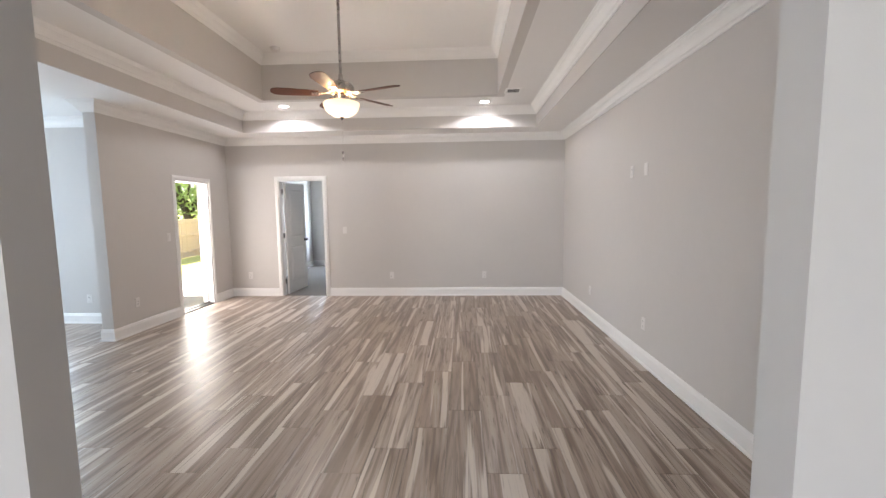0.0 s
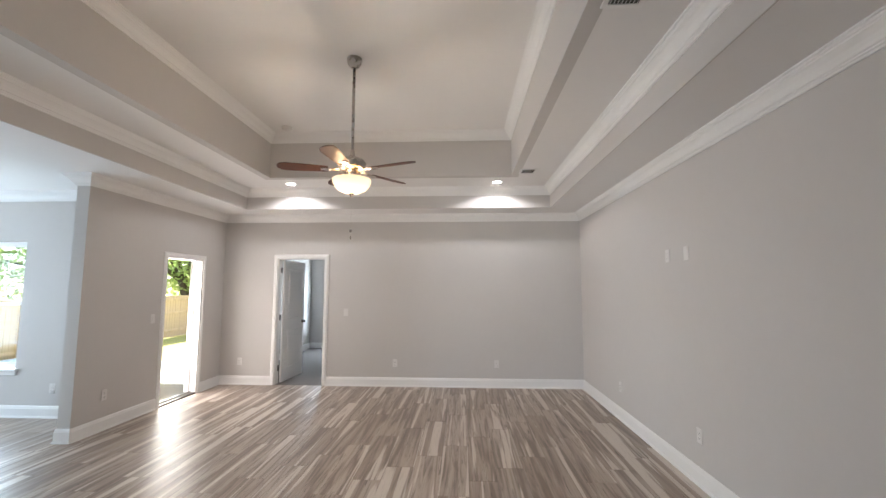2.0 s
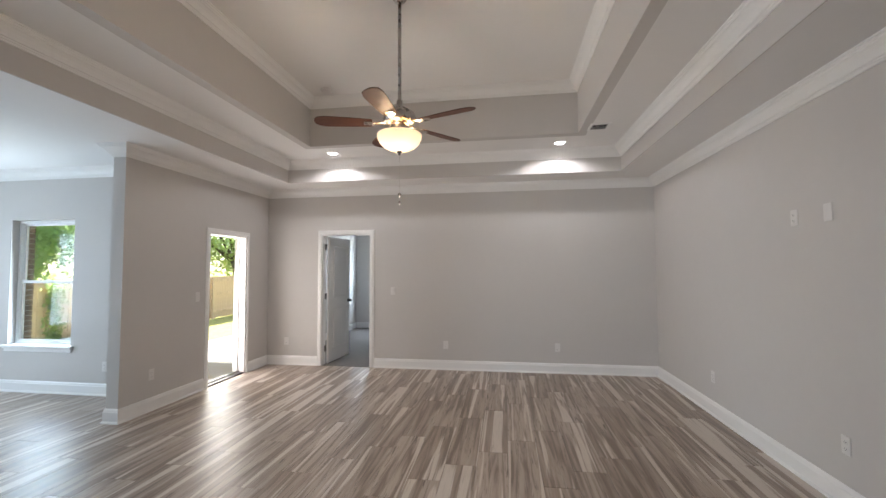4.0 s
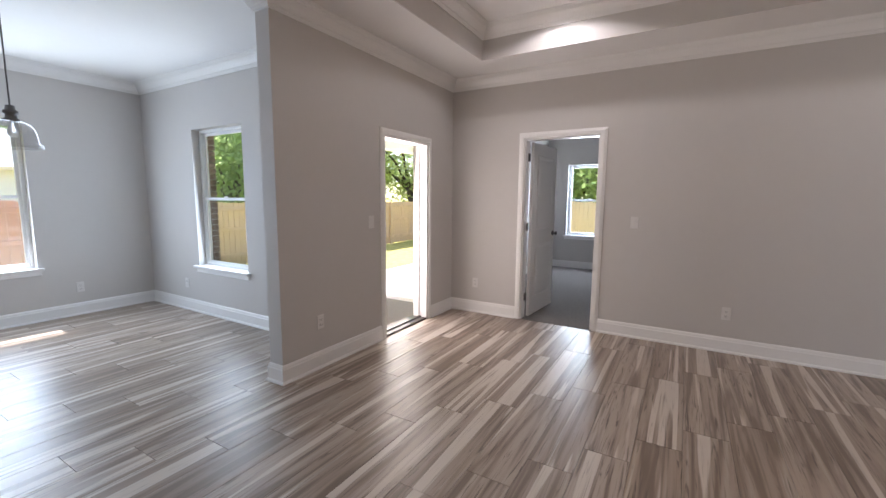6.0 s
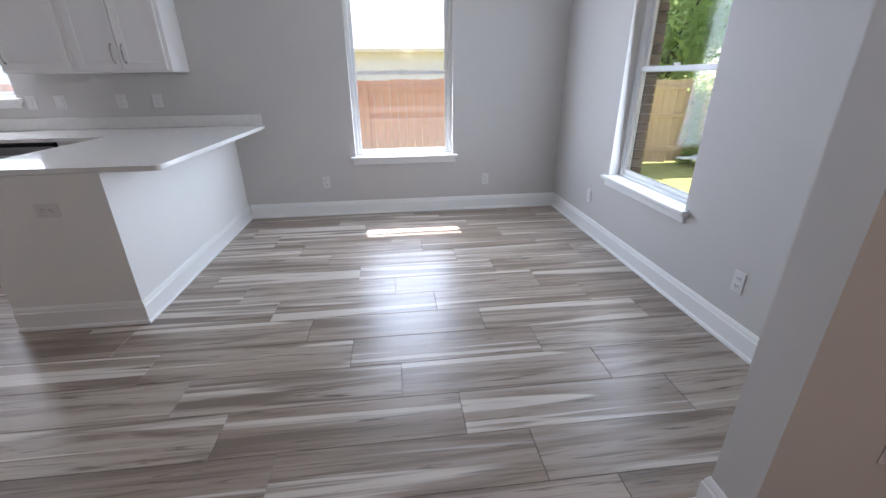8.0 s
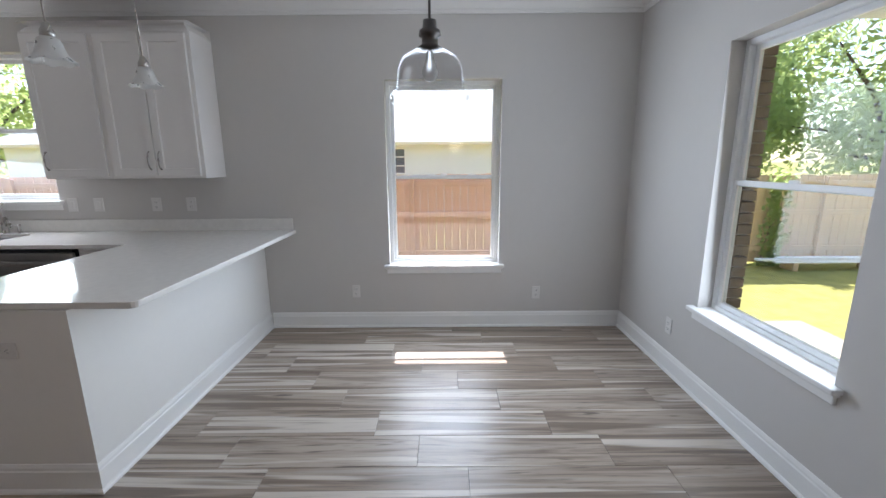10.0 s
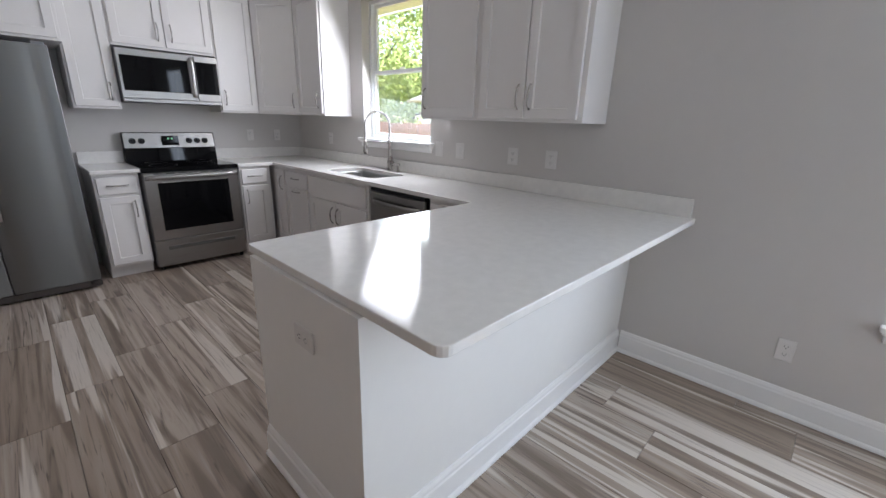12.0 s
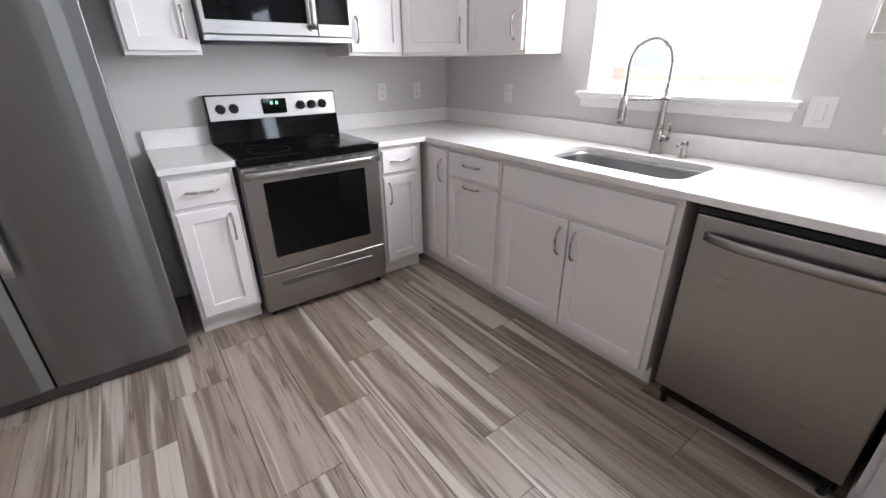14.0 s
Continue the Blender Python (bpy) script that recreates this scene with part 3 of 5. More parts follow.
def panel_leaf(w, h, t=0.035):
    bm = box(0, w, -t, 0, 0.012, h, 0.002)
    for y, ny in ((-t, -1), (0, 1)):
        for za, zb in ((0.22, 0.86), (1.02, h - 0.13)):
            o = [(0.12, za), (w - 0.12, za), (w - 0.12, zb), (0.12, zb)]
            steps = ((0.0, 0.001), (0.012, 0.009), (0.028, 0.006), (0.050, -0.001))
            rows = []
            for g, d in steps:
                rows.append([bm.verts.new((x + (g if x < w / 2 else -g), y + ny * (0.009 - d), z + (g if z < (za + zb) / 2 else -g))) for x, z in o])
            for A, B in zip(rows, rows[1:]):
                for k in range(4):
                    bm.faces.new((A[k], A[(k + 1) % 4], B[(k + 1) % 4], B[k]))
            bm.faces.new(rows[-1])
    bmesh.ops.recalc_face_normals(bm, faces=bm.faces[:])
    return bm


leaf = part("leaf", panel_leaf(lw, lh), M_TRIM, d1, "white moulded two-panel leaf")
leaf.matrix_basis = leaf_m
for y0, s in ((-0.035, -1), (0.0, 1)):
    kn = part("door_handle", join(tube([(lw - 0.06, y0, 0.95), (lw - 0.06, y0 + s * 0.012, 0.95)], 0.030, 16), tube([(lw - 0.06, y0 + s * 0.01, 0.95), (lw - 0.06, y0 + s * 0.045, 0.95)], 0.011, 12),
                                  tube([(lw - 0.06, y0 + s * q, 0.95) for q in (0.035, 0.045, 0.055, 0.062)], [0.016, 0.026, 0.026, 0.012], 16)), M_DARKMETAL, leaf, "dark metal knob")
for z in (0.2, 1.02, 1.8):
    part("hinge", join(tube([(0.024, 0.112, z), (0.024, 0.112, z + 0.09)], 0.007, 10), box(0.016, 0.019, 0.075, 0.112, z, z + 0.09)), M_DARKMETAL, d1, "dark metal hinge")

# patio doorway, standing open
pw = DOOR_P[1] - DOOR_P[0]
d2 = thing("door_2", "white framed patio doorway standing open with a dark threshold", "doorway", pose(SLIDE, DOOR_P[0], 0, 0, 0, 90), kind="structure")
part("casing", casing(pw, DOOR_P[3], 0.05), M_TRIM, d2, "white casing")
part("lining", join(lining(pw, DOOR_P[3], 0.17, 0.03), box(0.03, 0.045, 0.10, 0.17, 0, DOOR_P[3] - 0.03), box(pw - 0.045, pw - 0.03, 0.10, 0.17, 0, DOOR_P[3] - 0.03)), M_TRIM, d2)
part("threshold", join(box(0.03, pw - 0.03, 0.0, 0.19, -0.01, 0.018, 0.004), box(0.03, pw - 0.03, 0.07, 0.10, 0.018, 0.03, 0.003)), M_DARKMETAL, d2, "dark bronze threshold")
for z in (0.95, 1.12):
    part("strike_plate", box(pw - 0.034, pw - 0.028, 0.045, 0.075, z, z + 0.07, 0.001), M_NICKEL, d2, "metal strike plate")

# ---- outlets, switches and blank plates ----


def wall_plate(name, m, w=0.072, h=0.117, style="outlet", label="", group=""):
    """Local face to -y, centred on the origin."""
    ob = thing(name, label, "outlet" if style == "outlet" else "switch" if style == "switch" else "wall plate", m, group)
    part("cover", box(-w / 2, w / 2, -0.007, 0.0, -h / 2, h / 2, 0.003), M_PLATE, ob)
    if style == "outlet":
        for z in (-0.021, 0.021):
            r = part("socket", box(-0.017, 0.017, -0.009, -0.006, z - 0.014, z + 0.014, 0.002), M_PLATE, ob)
            part("slot", join(box(-0.008, -0.006, -0.0098, -0.0088, z - 0.004, z + 0.006), box(0.006, 0.008, -0.0098, -0.0088, z - 0.004, z + 0.005), box(-0.002, 0.002, -0.0098, -0.0088, z - 0.011, z - 0.007)), M_SLOT, r)
    elif style == "switch":
        for x in ([0.0] if w < 0.1 else [-0.023, 0.023]):
            part("rocker", box(x - 0.016, x + 0.016, -0.011, -0.006, -0.033, 0.033, 0.003), M_PLATE, ob)
    return ob


FACE = {'S': 0, 'W': -90, 'E': 90, 'N': 180}  # the way the plate faces, out of its wall
O = "white duplex outlet on the painted wall"
for x, z in ((-2.79, 0.365), (-0.253, 0.361), (1.36, 0.362)):
    wall_plate("outlet", pose(x, NORTH, z), label=O, group="outlets on the living room walls")
wall_plate("light_switch", pose(-1.062, NORTH, 1.16), style="switch", label="white rocker switch beside the bedroom doorway")
for y, z in ((4.25, 0.39), (5.893, 0.385)):
    wall_plate("outlet", pose(EAST, y, z, 0, 0, -90), label=O, group="outlets on the living room walls")
wall_plate("outlet", pose(EAST, 4.62, 1.855, 0, 0, -90), label="white television outlet high on the wall")
wall_plate("cable_plate", pose(EAST, 4.305, 1.855, 0, 0, -90), style="blank", label="white blank cable plate high on the wall")
wall_plate("light_switch", pose(SLIDE, 5.88, 1.16, 0, 0, 90), style="switch", label="white rocker switch beside the patio doorway")
wall_plate("outlet", pose(SLIDE, 5.236, 0.378, 0, 0, 90), label=O, group="outlets on the living room walls")
for y, z in ((3.222, 0.34), (4.853, 0.32)):
    wall_plate("outlet", pose(WEST, y, z, 0, 0, 90), label="white duplex outlet beneath the nook window", group="nook outlets")
wall_plate("outlet", pose(-5.83, NOOK, 0.33), label="white duplex outlet on the nook wall", group="nook outlets")
wall_plate("outlet", pose(-4.12, NOOK, 0.341), label="white duplex outlet on the nook wall", group="nook outlets")
wall_plate("outlet", pose(-4.715, 2.125, 0.70, 0, 90, 90), w=0.075, label="white duplex outlet on the peninsula end", group="")

# ---- tray ceiling fittings ----


def downlight(x, y):
    ob = thing("recessed_light", "white recessed downlight, lit, in the tray ledge", "ceiling light", pose(x, y, LEDGE), "downlights in the tray")
    part("trim_ring", turned(((0.085, 0.0), (0.085, -0.004), (0.078, -0.007), (0.062, -0.005), (0.060, 0.0)), 32), M_TRIM, ob)
    part("lens", turned(((0.0, -0.0035), (0.06, -0.003), (0.061, 0.0)), 32), M_LED, ob, "lit lens")
    lamp("downlight", 'SPOT', look((x, y, LEDGE - 0.02), (x, y, 0)), 5.8, (1, 0.99, 0.99), cone=152, blend=0.22, soft=0.05)


downlight(-1.665, 6.52)
downlight(1.325, 6.53)


def vent(x0, x1, y0, y1, z=LEDGE, label="white slatted supply register in the tray ledge", group="registers in the tray"):
    ob = thing("ceiling_vent", label, "vent", pose((x0 + x1) / 2, (y0 + y1) / 2, z), group)
    a, b = (x1 - x0) / 2, (y1 - y0) / 2
    part("frame", plate([(-a, -b), (a, -b), (a, b), (-a, b)], [[(-a + 0.03, -b + 0.03), (a - 0.03, -b + 0.03), (a - 0.03, b - 0.03), (-a + 0.03, b - 0.03)]], -0.009, 0.0, 0.002), M_TRIM, ob)
    part("backing", box(-a + 0.02, a - 0.02, -b + 0.02, b - 0.02, -0.003, -0.001), M_SLOT, ob, "dark duct opening")
    n = 8
    for k in range(n):
        x = -a + 0.03 + (k + 0.5) * (2 * a - 0.06) / n
        s = box(-0.001, 0.001, -b + 0.028, b - 0.028, -0.007, 0.004)
        bmesh.ops.rotate(s, verts=s.verts[:], cent=(0, 0, 0), matrix=Matrix.Rotation(radians(38), 3, 'Y'))
        bmesh.ops.translate(s, verts=s.verts[:], vec=(x, 0, -0.008))
        part("slat", s, M_TRIM, ob)


vent(1.565, 1.785, 2.52, 2.875)
vent(1.565, 1.785, 5.87, 6.10)
vent(-3.90, -3.68, 3.70, 4.06, CEIL, "white slatted supply register in the low nook ceiling", "")
sm = thing("smoke_detector", "round white smoke detector on the tray ceiling", "smoke detector", pose(-1.48, 5.9, TOP))
part("base", turned(((0.0, 0.0), (0.068, 0.0), (0.068, -0.01), (0.06, -0.012))), M_PLATE, sm)
part("cover", turned(((0.06, -0.012), (0.062, -0.03), (0.05, -0.04), (0.0, -0.042))), M_PLATE, sm)

# ceiling fan
FAN = (-0.165, 4.333)
fan = thing("ceiling_fan", "nickel ceiling fan with dark walnut blades and a lit glass bowl", "ceiling fan", pose(*FAN, TOP))
part("canopy", turned(((0.0, 0.0), (0.068, 0.0), (0.07, -0.012), (0.062, -0.05), (0.04, -0.085), (0.022, -0.095), (0.0, -0.095))), M_NICKEL, fan)
part("downrod", tube([(0, 0, -0.08), (0, 0, -0.93)], 0.0135, 16), M_NICKEL, fan)
part("coupling", turned(((0.0, -0.86), (0.022, -0.87), (0.026, -0.92), (0.045, -0.945), (0.0, -0.95))), M_NICKEL, fan)
part("motor_housing", turned(((0.0, -0.935), (0.06, -0.94), (0.105, -0.955), (0.125, -0.985), (0.128, -1.02), (0.115, -1.045), (0.085, -1.06), (0.0, -1.065)), 40), M_NICKEL, fan)
part("switch_housing", turned(((0.0, -1.06), (0.072, -1.062), (0.078, -1.09), (0.07, -1.125), (0.09, -1.135), (0.105, -1.145), (0.0, -1.15)), 32), M_NICKEL, fan)
part("light_bowl", turned(((0.165, -1.135), (0.172, -1.142), (0.168, -1.17), (0.15, -1.205), (0.12, -1.235), (0.075, -1.258), (0.03, -1.268), (0.0, -1.27)), 40), M_BOWL, fan, "lit cream glass bowl")
part("finial", turned(((0.0, -1.268), (0.022, -1.268), (0.018, -1.278), (0.01, -1.284), (0.012, -1.292), (0.0, -1.298)), 16), M_DARKMETAL, fan)
for k in range(5):
    a = 51 + 72 * k
    rot = Matrix.Rotation(radians(a), 4, 'Z')
    iron = join(tube([(0.10, 0, -1.045), (0.15, 0.0, -1.05), (0.20, 0.012, -1.06), (0.235, 0.02, -1.056)], 0.009, 8), tube([(0.10, 0, -1.045), (0.15, 0.0, -1.05), (0.20, -0.012, -1.06), (0.235, -0.02, -1.056)], 0.009, 8),
                plate(rounded(0.20, 0.27, -0.035, 0.035, 0.02), [], -1.062, -1.056))
    bmesh.ops.transform(iron, matrix=rot, verts=iron.verts[:])
    part("blade_iron", iron, M_NICKEL, fan)
    outline = [(0.205, -0.048), (0.30, -0.056), (0.45, -0.066), (0.56, -0.068), (0.61, -0.056), (0.633, -0.03), (0.64, 0.0), (0.633, 0.03), (0.61, 0.056), (0.56, 0.068), (0.45, 0.066), (0.30, 0.056), (0.205, 0.048)]
    bl = plate(outline, [], -1.056, -1.049, 0.0015)
    bmesh.ops.transform(bl, matrix=Matrix.Translation((0, 0, -1.0525)) @ Matrix.Rotation(radians(12), 4, 'X') @ Matrix.Translation((0, 0, 1.0525)), verts=bl.verts[:])
    bmesh.ops.transform(bl, matrix=rot, verts=bl.verts[:])
    part("blade", bl, M_BLADE, fan, "dark walnut blade")
part("pull_chain", tube([(0, 0, -1.295), (0.002, 0, -1.45), (0, 0, -1.66)], 0.0006, 5), M_NICKEL, fan)
for z, r in ((-1.60, 0.011), (-1.66, 0.007)):
    part("chain_fob", tube([(0, 0, z + 0.012), (0, 0, z + 0.006), (0, 0, z - 0.012), (0, 0, z - 0.022)], [0.002, r, r, 0.003], 10), M_DARKMETAL, fan, "dark pull fob")
# Added fill for the lit bowl's light; no bulb hangs here below it.
lamp("fan_fill", 'POINT', pose(FAN[0], FAN[1], TOP - 1.78), 5.2, (1.0, 0.85, 0.70), soft=0.18)
for k in range(3):
    a = radians(20 + 120 * k)
    lamp("fan_bulb_above_bowl", 'POINT', pose(FAN[0] + 0.125 * math.cos(a), FAN[1] + 0.125 * math.sin(a), TOP - 1.112), 0.62, (1.0, 0.74, 0.45), soft=0.02)

# nook pendant
np_ = thing("pendant_lamp", "clear glass bell pendant on a dark rod over the nook", "pendant lamp", pose(-4.755, 3.972, CEIL))
part("canopy", turned(((0.0, 0.0), (0.06, 0.0), (0.06, -0.018), (0.03, -0.026), (0.0, -0.028)), 32), M_DARKMETAL, np_)
part("rod", tube([(0, 0, 0.05), (0, 0, -0.70)], 0.005, 10), M_DARKMETAL, np_)
part("socket_cap", turned(((0.0, -0.685), (0.025, -0.69), (0.028, -0.72), (0.04, -0.725), (0.042, -0.745), (0.03, -0.75), (0.032, -0.775), (0.055, -0.79), (0.0, -0.795)), 24), M_DARKMETAL, np_)
gl = turned(((0.035, -0.79), (0.075, -0.80), (0.112, -0.825), (0.13, -0.865), (0.136, -0.92), (0.142, -0.955), (0.16, -0.965), (0.166, -0.985), (0.158, -1.0), (0.155, -0.998), (0.161, -0.985), (0.156, -0.969), (0.138, -0.959), (0.132, -0.92), (0.126, -0.866), (0.109, -0.829), (0.074, -0.804), (0.035, -0.794)), 48)
for v in gl.verts:  # a wide bell
    v.co.x, v.co.y, v.co.z = v.co.x * 0.95, v.co.y * 0.95, -0.79 + (v.co.z + 0.79) * 0.92
part("glass_shade", gl, M_CLEAR, np_, "clear glass bell shade")
part("bulb", turned(((0.0, -0.79), (0.013, -0.80), (0.014, -0.82), (0.026, -0.85), (0.03, -0.875), (0.02, -0.9), (0.0, -0.908)), 20), M_FROST, np_, "unlit bulb")
for ob_ in np_.children:
    if not ob_.name.startswith("canopy"):
        ob_.location.z = -0.065

# peninsula pendants


def small_pendant(x, y):
    ob = thing("pendant_lamp", "small frosted fluted-glass pendant on a nickel rod, unlit", "pendant lamp", pose(x, y, CEIL), "pendants over the peninsula")
    part("canopy", turned(((0.0, 0.0), (0.055, 0.0), (0.055, -0.015), (0.02, -0.025), (0.0, -0.026)), 28), M_NICKEL, ob)
    part("rod", tube([(0, 0, -0.02), (0, 0, -0.64)], 0.004, 8), M_NICKEL, ob)
    part("socket_cap", turned(((0.0, -0.63), (0.014, -0.635), (0.02, -0.655), (0.028, -0.67), (0.03, -0.70), (0.0, -0.705)), 20), M_NICKEL, ob)
    sh = turned(((0.028, -0.695), (0.042, -0.705), (0.050, -0.725), (0.055, -0.75), (0.064, -0.775), (0.080, -0.795), (0.096, -0.805), (0.093, -0.807), (0.077, -0.798), (0.061, -0.778), (0.051, -0.75), (0.046, -0.726), (0.038, -0.709), (0.026, -0.699)), 48)
    for v in sh.verts:
        if v.co.z < -0.75:
            an = math.atan2(v.co.y, v.co.x)
            v.co.z -= 0.005 * math.cos(an * 8) * min(1, (-0.75 - v.co.z) / 0.06)
    part("shade", sh, M_FROST, ob, "frosted fluted glass shade")


small_pendant(-5.13, 2.2)
small_pendant(-5.75, 2.2)

# ---- kitchen ----


def flat_bar(points, wide, deep, across):
    """A bowed bar of flat oval section; across is the way its width lies."""
    bm = tube(points, 1.0, 12)
    n = 12
    rows_ = [bm.verts[:][i * n:(i + 1) * n] for i in range(len(points))]
    ac = Vector(across).normalized()
    for p_, row in zip(points, rows_):
        c = Vector(p_)
        for v in row:
            d = (v.co - c)
            u = d.dot(ac)
            rest = d - ac * u
            v.co = c + ac * max(-1, min(1, u * 1.25)) * wide / 2 + rest * deep / 2
    return bm


def pull(x, z, upright, L=0.135):
    """An arched bar pull standing out to -y."""
    pts = []
    for k in range(9):
        s = -1 + 2 * k / 8
        out = 0.006 + 0.022 * (1 - abs(s) ** 4)
        pts.append((x, -0.02 - out, z + s * L / 2) if upright else (x + s * L / 2, -0.02 - out, z))
    ends = [pts[0], pts[-1]]
    bm = tube(pts, 0.0055, 8)
    for p_ in ends:
        bm = join(bm, tube([(p_[0], -0.019, p_[2]), (p_[0], p_[1] - 0.002, p_[2])], 0.006, 8))
    return bm


def shaker(x0, x1, z0, z1, rail=0.055, flat=False):
    bm = box(x0, x1, -0.02, -0.001, z0, z1)
    bm.faces.ensure_lookup_table()
    if not flat:
        fr = min(bm.faces, key=lambda q: q.calc_center_median().y)
        bmesh.ops.inset_region(bm, faces=[fr], thickness=rail, use_even_offset=True)
        inner = bmesh.ops.inset_region(bm, faces=[fr], thickness=0.004, use_even_offset=True)
        for v in fr.verts:
            v.co.y += 0.011
    outer = [e_ for e_ in bm.edges if all(abs(v.co.y + 0.02) < 1e-5 for v in e_.verts) and all(min(abs(v.co.x - x0), abs(v.co.x - x1), abs(v.co.z - z0), abs(v.co.z - z1)) < 1e-5 for v in e_.verts)]
    bmesh.ops.bevel(bm, geom=outer, offset=0.0025, segments=1, affect='EDGES')
    return bm


def front(ob, kind, x0, x1, z0, z1, handle=None):
    d = part(kind, shaker(x0, x1, z0, z1, flat=(kind == "drawer_front" or kind == "false_front")), M_CAB, ob)
    if handle:
        hx, hz, up = handle
        part("handle", pull(hx, hz, up), M_NICKEL, d, "brushed nickel arched pull")


def base_cabinet(label, m, w, fronts, depth=0.575, hollow=False, body_x=(0, None)):
    ob = thing("base_cabinet", label, "cabinet", m, "kitchen base cabinets")
    bx0, bx1 = body_x[0], body_x[1] if body_x[1] is not None else w
    if hollow:
        part("body", join(box(bx0, bx0 + 0.018, 0.0, depth, 0.10, 0.879), box(bx1 - 0.018, bx1, 0.0, depth, 0.10, 0.879), box(bx0 + 0.018, bx1 - 0.018, 0.0, 0.02, 0.10, 0.879),
                          box(bx0 + 0.018, bx1 - 0.018, depth - 0.01, depth, 0.10, 0.879), box(bx0 + 0.018, bx1 - 0.018, 0.02, depth - 0.01, 0.10, 0.118)), M_CAB, ob)
    else:
        part("body", box(bx0, bx1, 0.0, depth, 0.10, 0.879, 0.001), M_CAB, ob)
    part("toe_kick", box(bx0, bx1, 0.06, depth, 0.0, 0.10), M_CAB, ob)
    for f in fronts:
        front(ob, *f)
    return ob


FS = SOUTH + 0.58  # cabinet face of the range wall
FW = WEST + 0.602   # cabinet face of the sink wall
base_cabinet("white shaker cabinet, drawer over door, beside the fridge", pose(-4.585, FS, 0, 0, 0, 180), 0.30, [("drawer_front", 0.018, 0.282, 0.715, 0.85, (0.15, 0.785, False)), ("door", 0.018, 0.282, 0.125, 0.69, (0.245, 0.585, True))])
base_cabinet("white shaker cabinet, drawer over door, against the range", pose(-5.69, FS, 0, 0, 0, 180), 0.30, [("drawer_front", 0.015, 0.262, 0.715, 0.85, (0.14, 0.785, False)), ("door", 0.015, 0.262, 0.125, 0.69, (0.05, 0.585, True))])
base_cabinet("white shaker corner cabinet with a narrow door", pose(FW, -0.965, 0, 0, 0, 90), 0.225, [("door", 0.02, 0.215, 0.125, 0.85, (0.17, 0.72, True))], body_x=(-0.58, 0.225))
base_cabinet("white shaker base cabinet with a drawer over a pull-out bin front", pose(FW, -0.735, 0, 0, 0, 90), 0.45, [("drawer_front", 0.018, 0.435, 0.715, 0.85, (0.225, 0.79, False)), ("door", 0.018, 0.435, 0.125, 0.69, (0.225, 0.665, False))])
base_cabinet("white shaker sink cabinet with a false front over two doors", pose(FW, -0.28, 0, 0, 0, 90), 0.92, [("false_front", 0.03, 0.895, 0.69, 0.85), ("door", 0.03, 0.452, 0.10, 0.665, (0.415, 0.55, True)), ("door", 0.462, 0.895, 0.10, 0.665, (0.50, 0.55, True))], hollow=True)
base_cabinet("white shaker cabinet, drawer over door, beside the dishwasher", pose(FW, 1.315, 0, 0, 0, 90), 0.40, [("drawer_front", 0.02, 0.38, 0.69, 0.85, (0.2, 0.77, False)), ("door", 0.02, 0.38, 0.115, 0.665, (0.06, 0.55, True))])
for x0 in (-5.94, -5.37):
    base_cabinet("white shaker peninsula cabinet with two doors", pose(x0, 1.752, 0), 0.57, [("drawer_front", 0.018, 0.552, 0.715, 0.85, (0.28, 0.785, False)), ("door", 0.018, 0.28, 0.125, 0.69, (0.24, 0.55, True)), ("door", 0.29, 0.552, 0.125, 0.69, (0.33, 0.55, True))], depth=0.555)
structure("wall_peninsula", join(box(WEST, -4.715, 2.31, 2.425, 0, 0.878), box(-4.80, -4.715, 1.745, 2.31, 0, 0.878)), M_KNEE, "white painted knee wall under the peninsula counter", "wall")

# worktops
sink_hole = rounded(-6.50, -6.13, -0.13, 0.56, 0.07)
ctr = [(WEST + 0.003, SOUTH + 0.003), (-5.675, SOUTH + 0.003), (-5.675, -0.93), (-6.012, -0.93), (-6.012, 1.695)]
ctr += [(-4.742, 1.695), (-4.733, 1.699), (-4.729, 1.708), (-4.729, 2.675), (-4.732, 2.690), (-4.740, 2.701), (-4.751, 2.708), (-4.764, 2.71), (WEST + 0.003, 2.72)]
worktop = thing("countertop", "white quartz countertop running from the range round to the peninsula", "countertop")
part("slab", plate(ctr, [sink_hole], 0.88, 0.91, 0.003), M_QUARTZ, worktop)
part("backsplash", join(box(WEST + 0.003, WEST + 0.022, SOUTH + 0.022, 2.70, 0.91, 1.012, 0.002), box(WEST + 0.003, -5.675, SOUTH + 0.003, SOUTH + 0.022, 0.91, 1.012, 0.002)), M_QUARTZ, worktop)
wt2 = thing("countertop", "short white quartz countertop between fridge and range", "countertop")
part("slab", box(-4.90, -4.575, SOUTH + 0.003, -0.93, 0.88, 0.91, 0.003), M_QUARTZ, wt2)
part("backsplash", box(-4.90, -4.575, SOUTH + 0.003, SOUTH + 0.022, 0.91, 1.012, 0.002), M_QUARTZ, wt2)

# sink
sk = thing("sink", "undermounted stainless steel single-bowl sink", "sink")
sb = bmesh.new()
rows = []
for g, z in ((0.012, 0.8795), (-0.004, 0.8795), (-0.008, 0.86), (-0.012, 0.72), (-0.03, 0.70)):
    rows.append([sb.verts.new((x, y, z)) for x, y in rounded(-6.50 - g, -6.13 + g, -0.13 - g, 0.56 + g, 0.07)])
for A, B in zip(rows, rows[1:]):
    for k in range(len(A)):
        sb.faces.new((A[k], A[(k + 1) % len(A)], B[(k + 1) % len(A)], B[k])).smooth = True
sb.faces.new(rows[-1])
bmesh.ops.recalc_face_normals(sb, faces=sb.faces[:])
part("bowl", sb, M_SINK, sk)
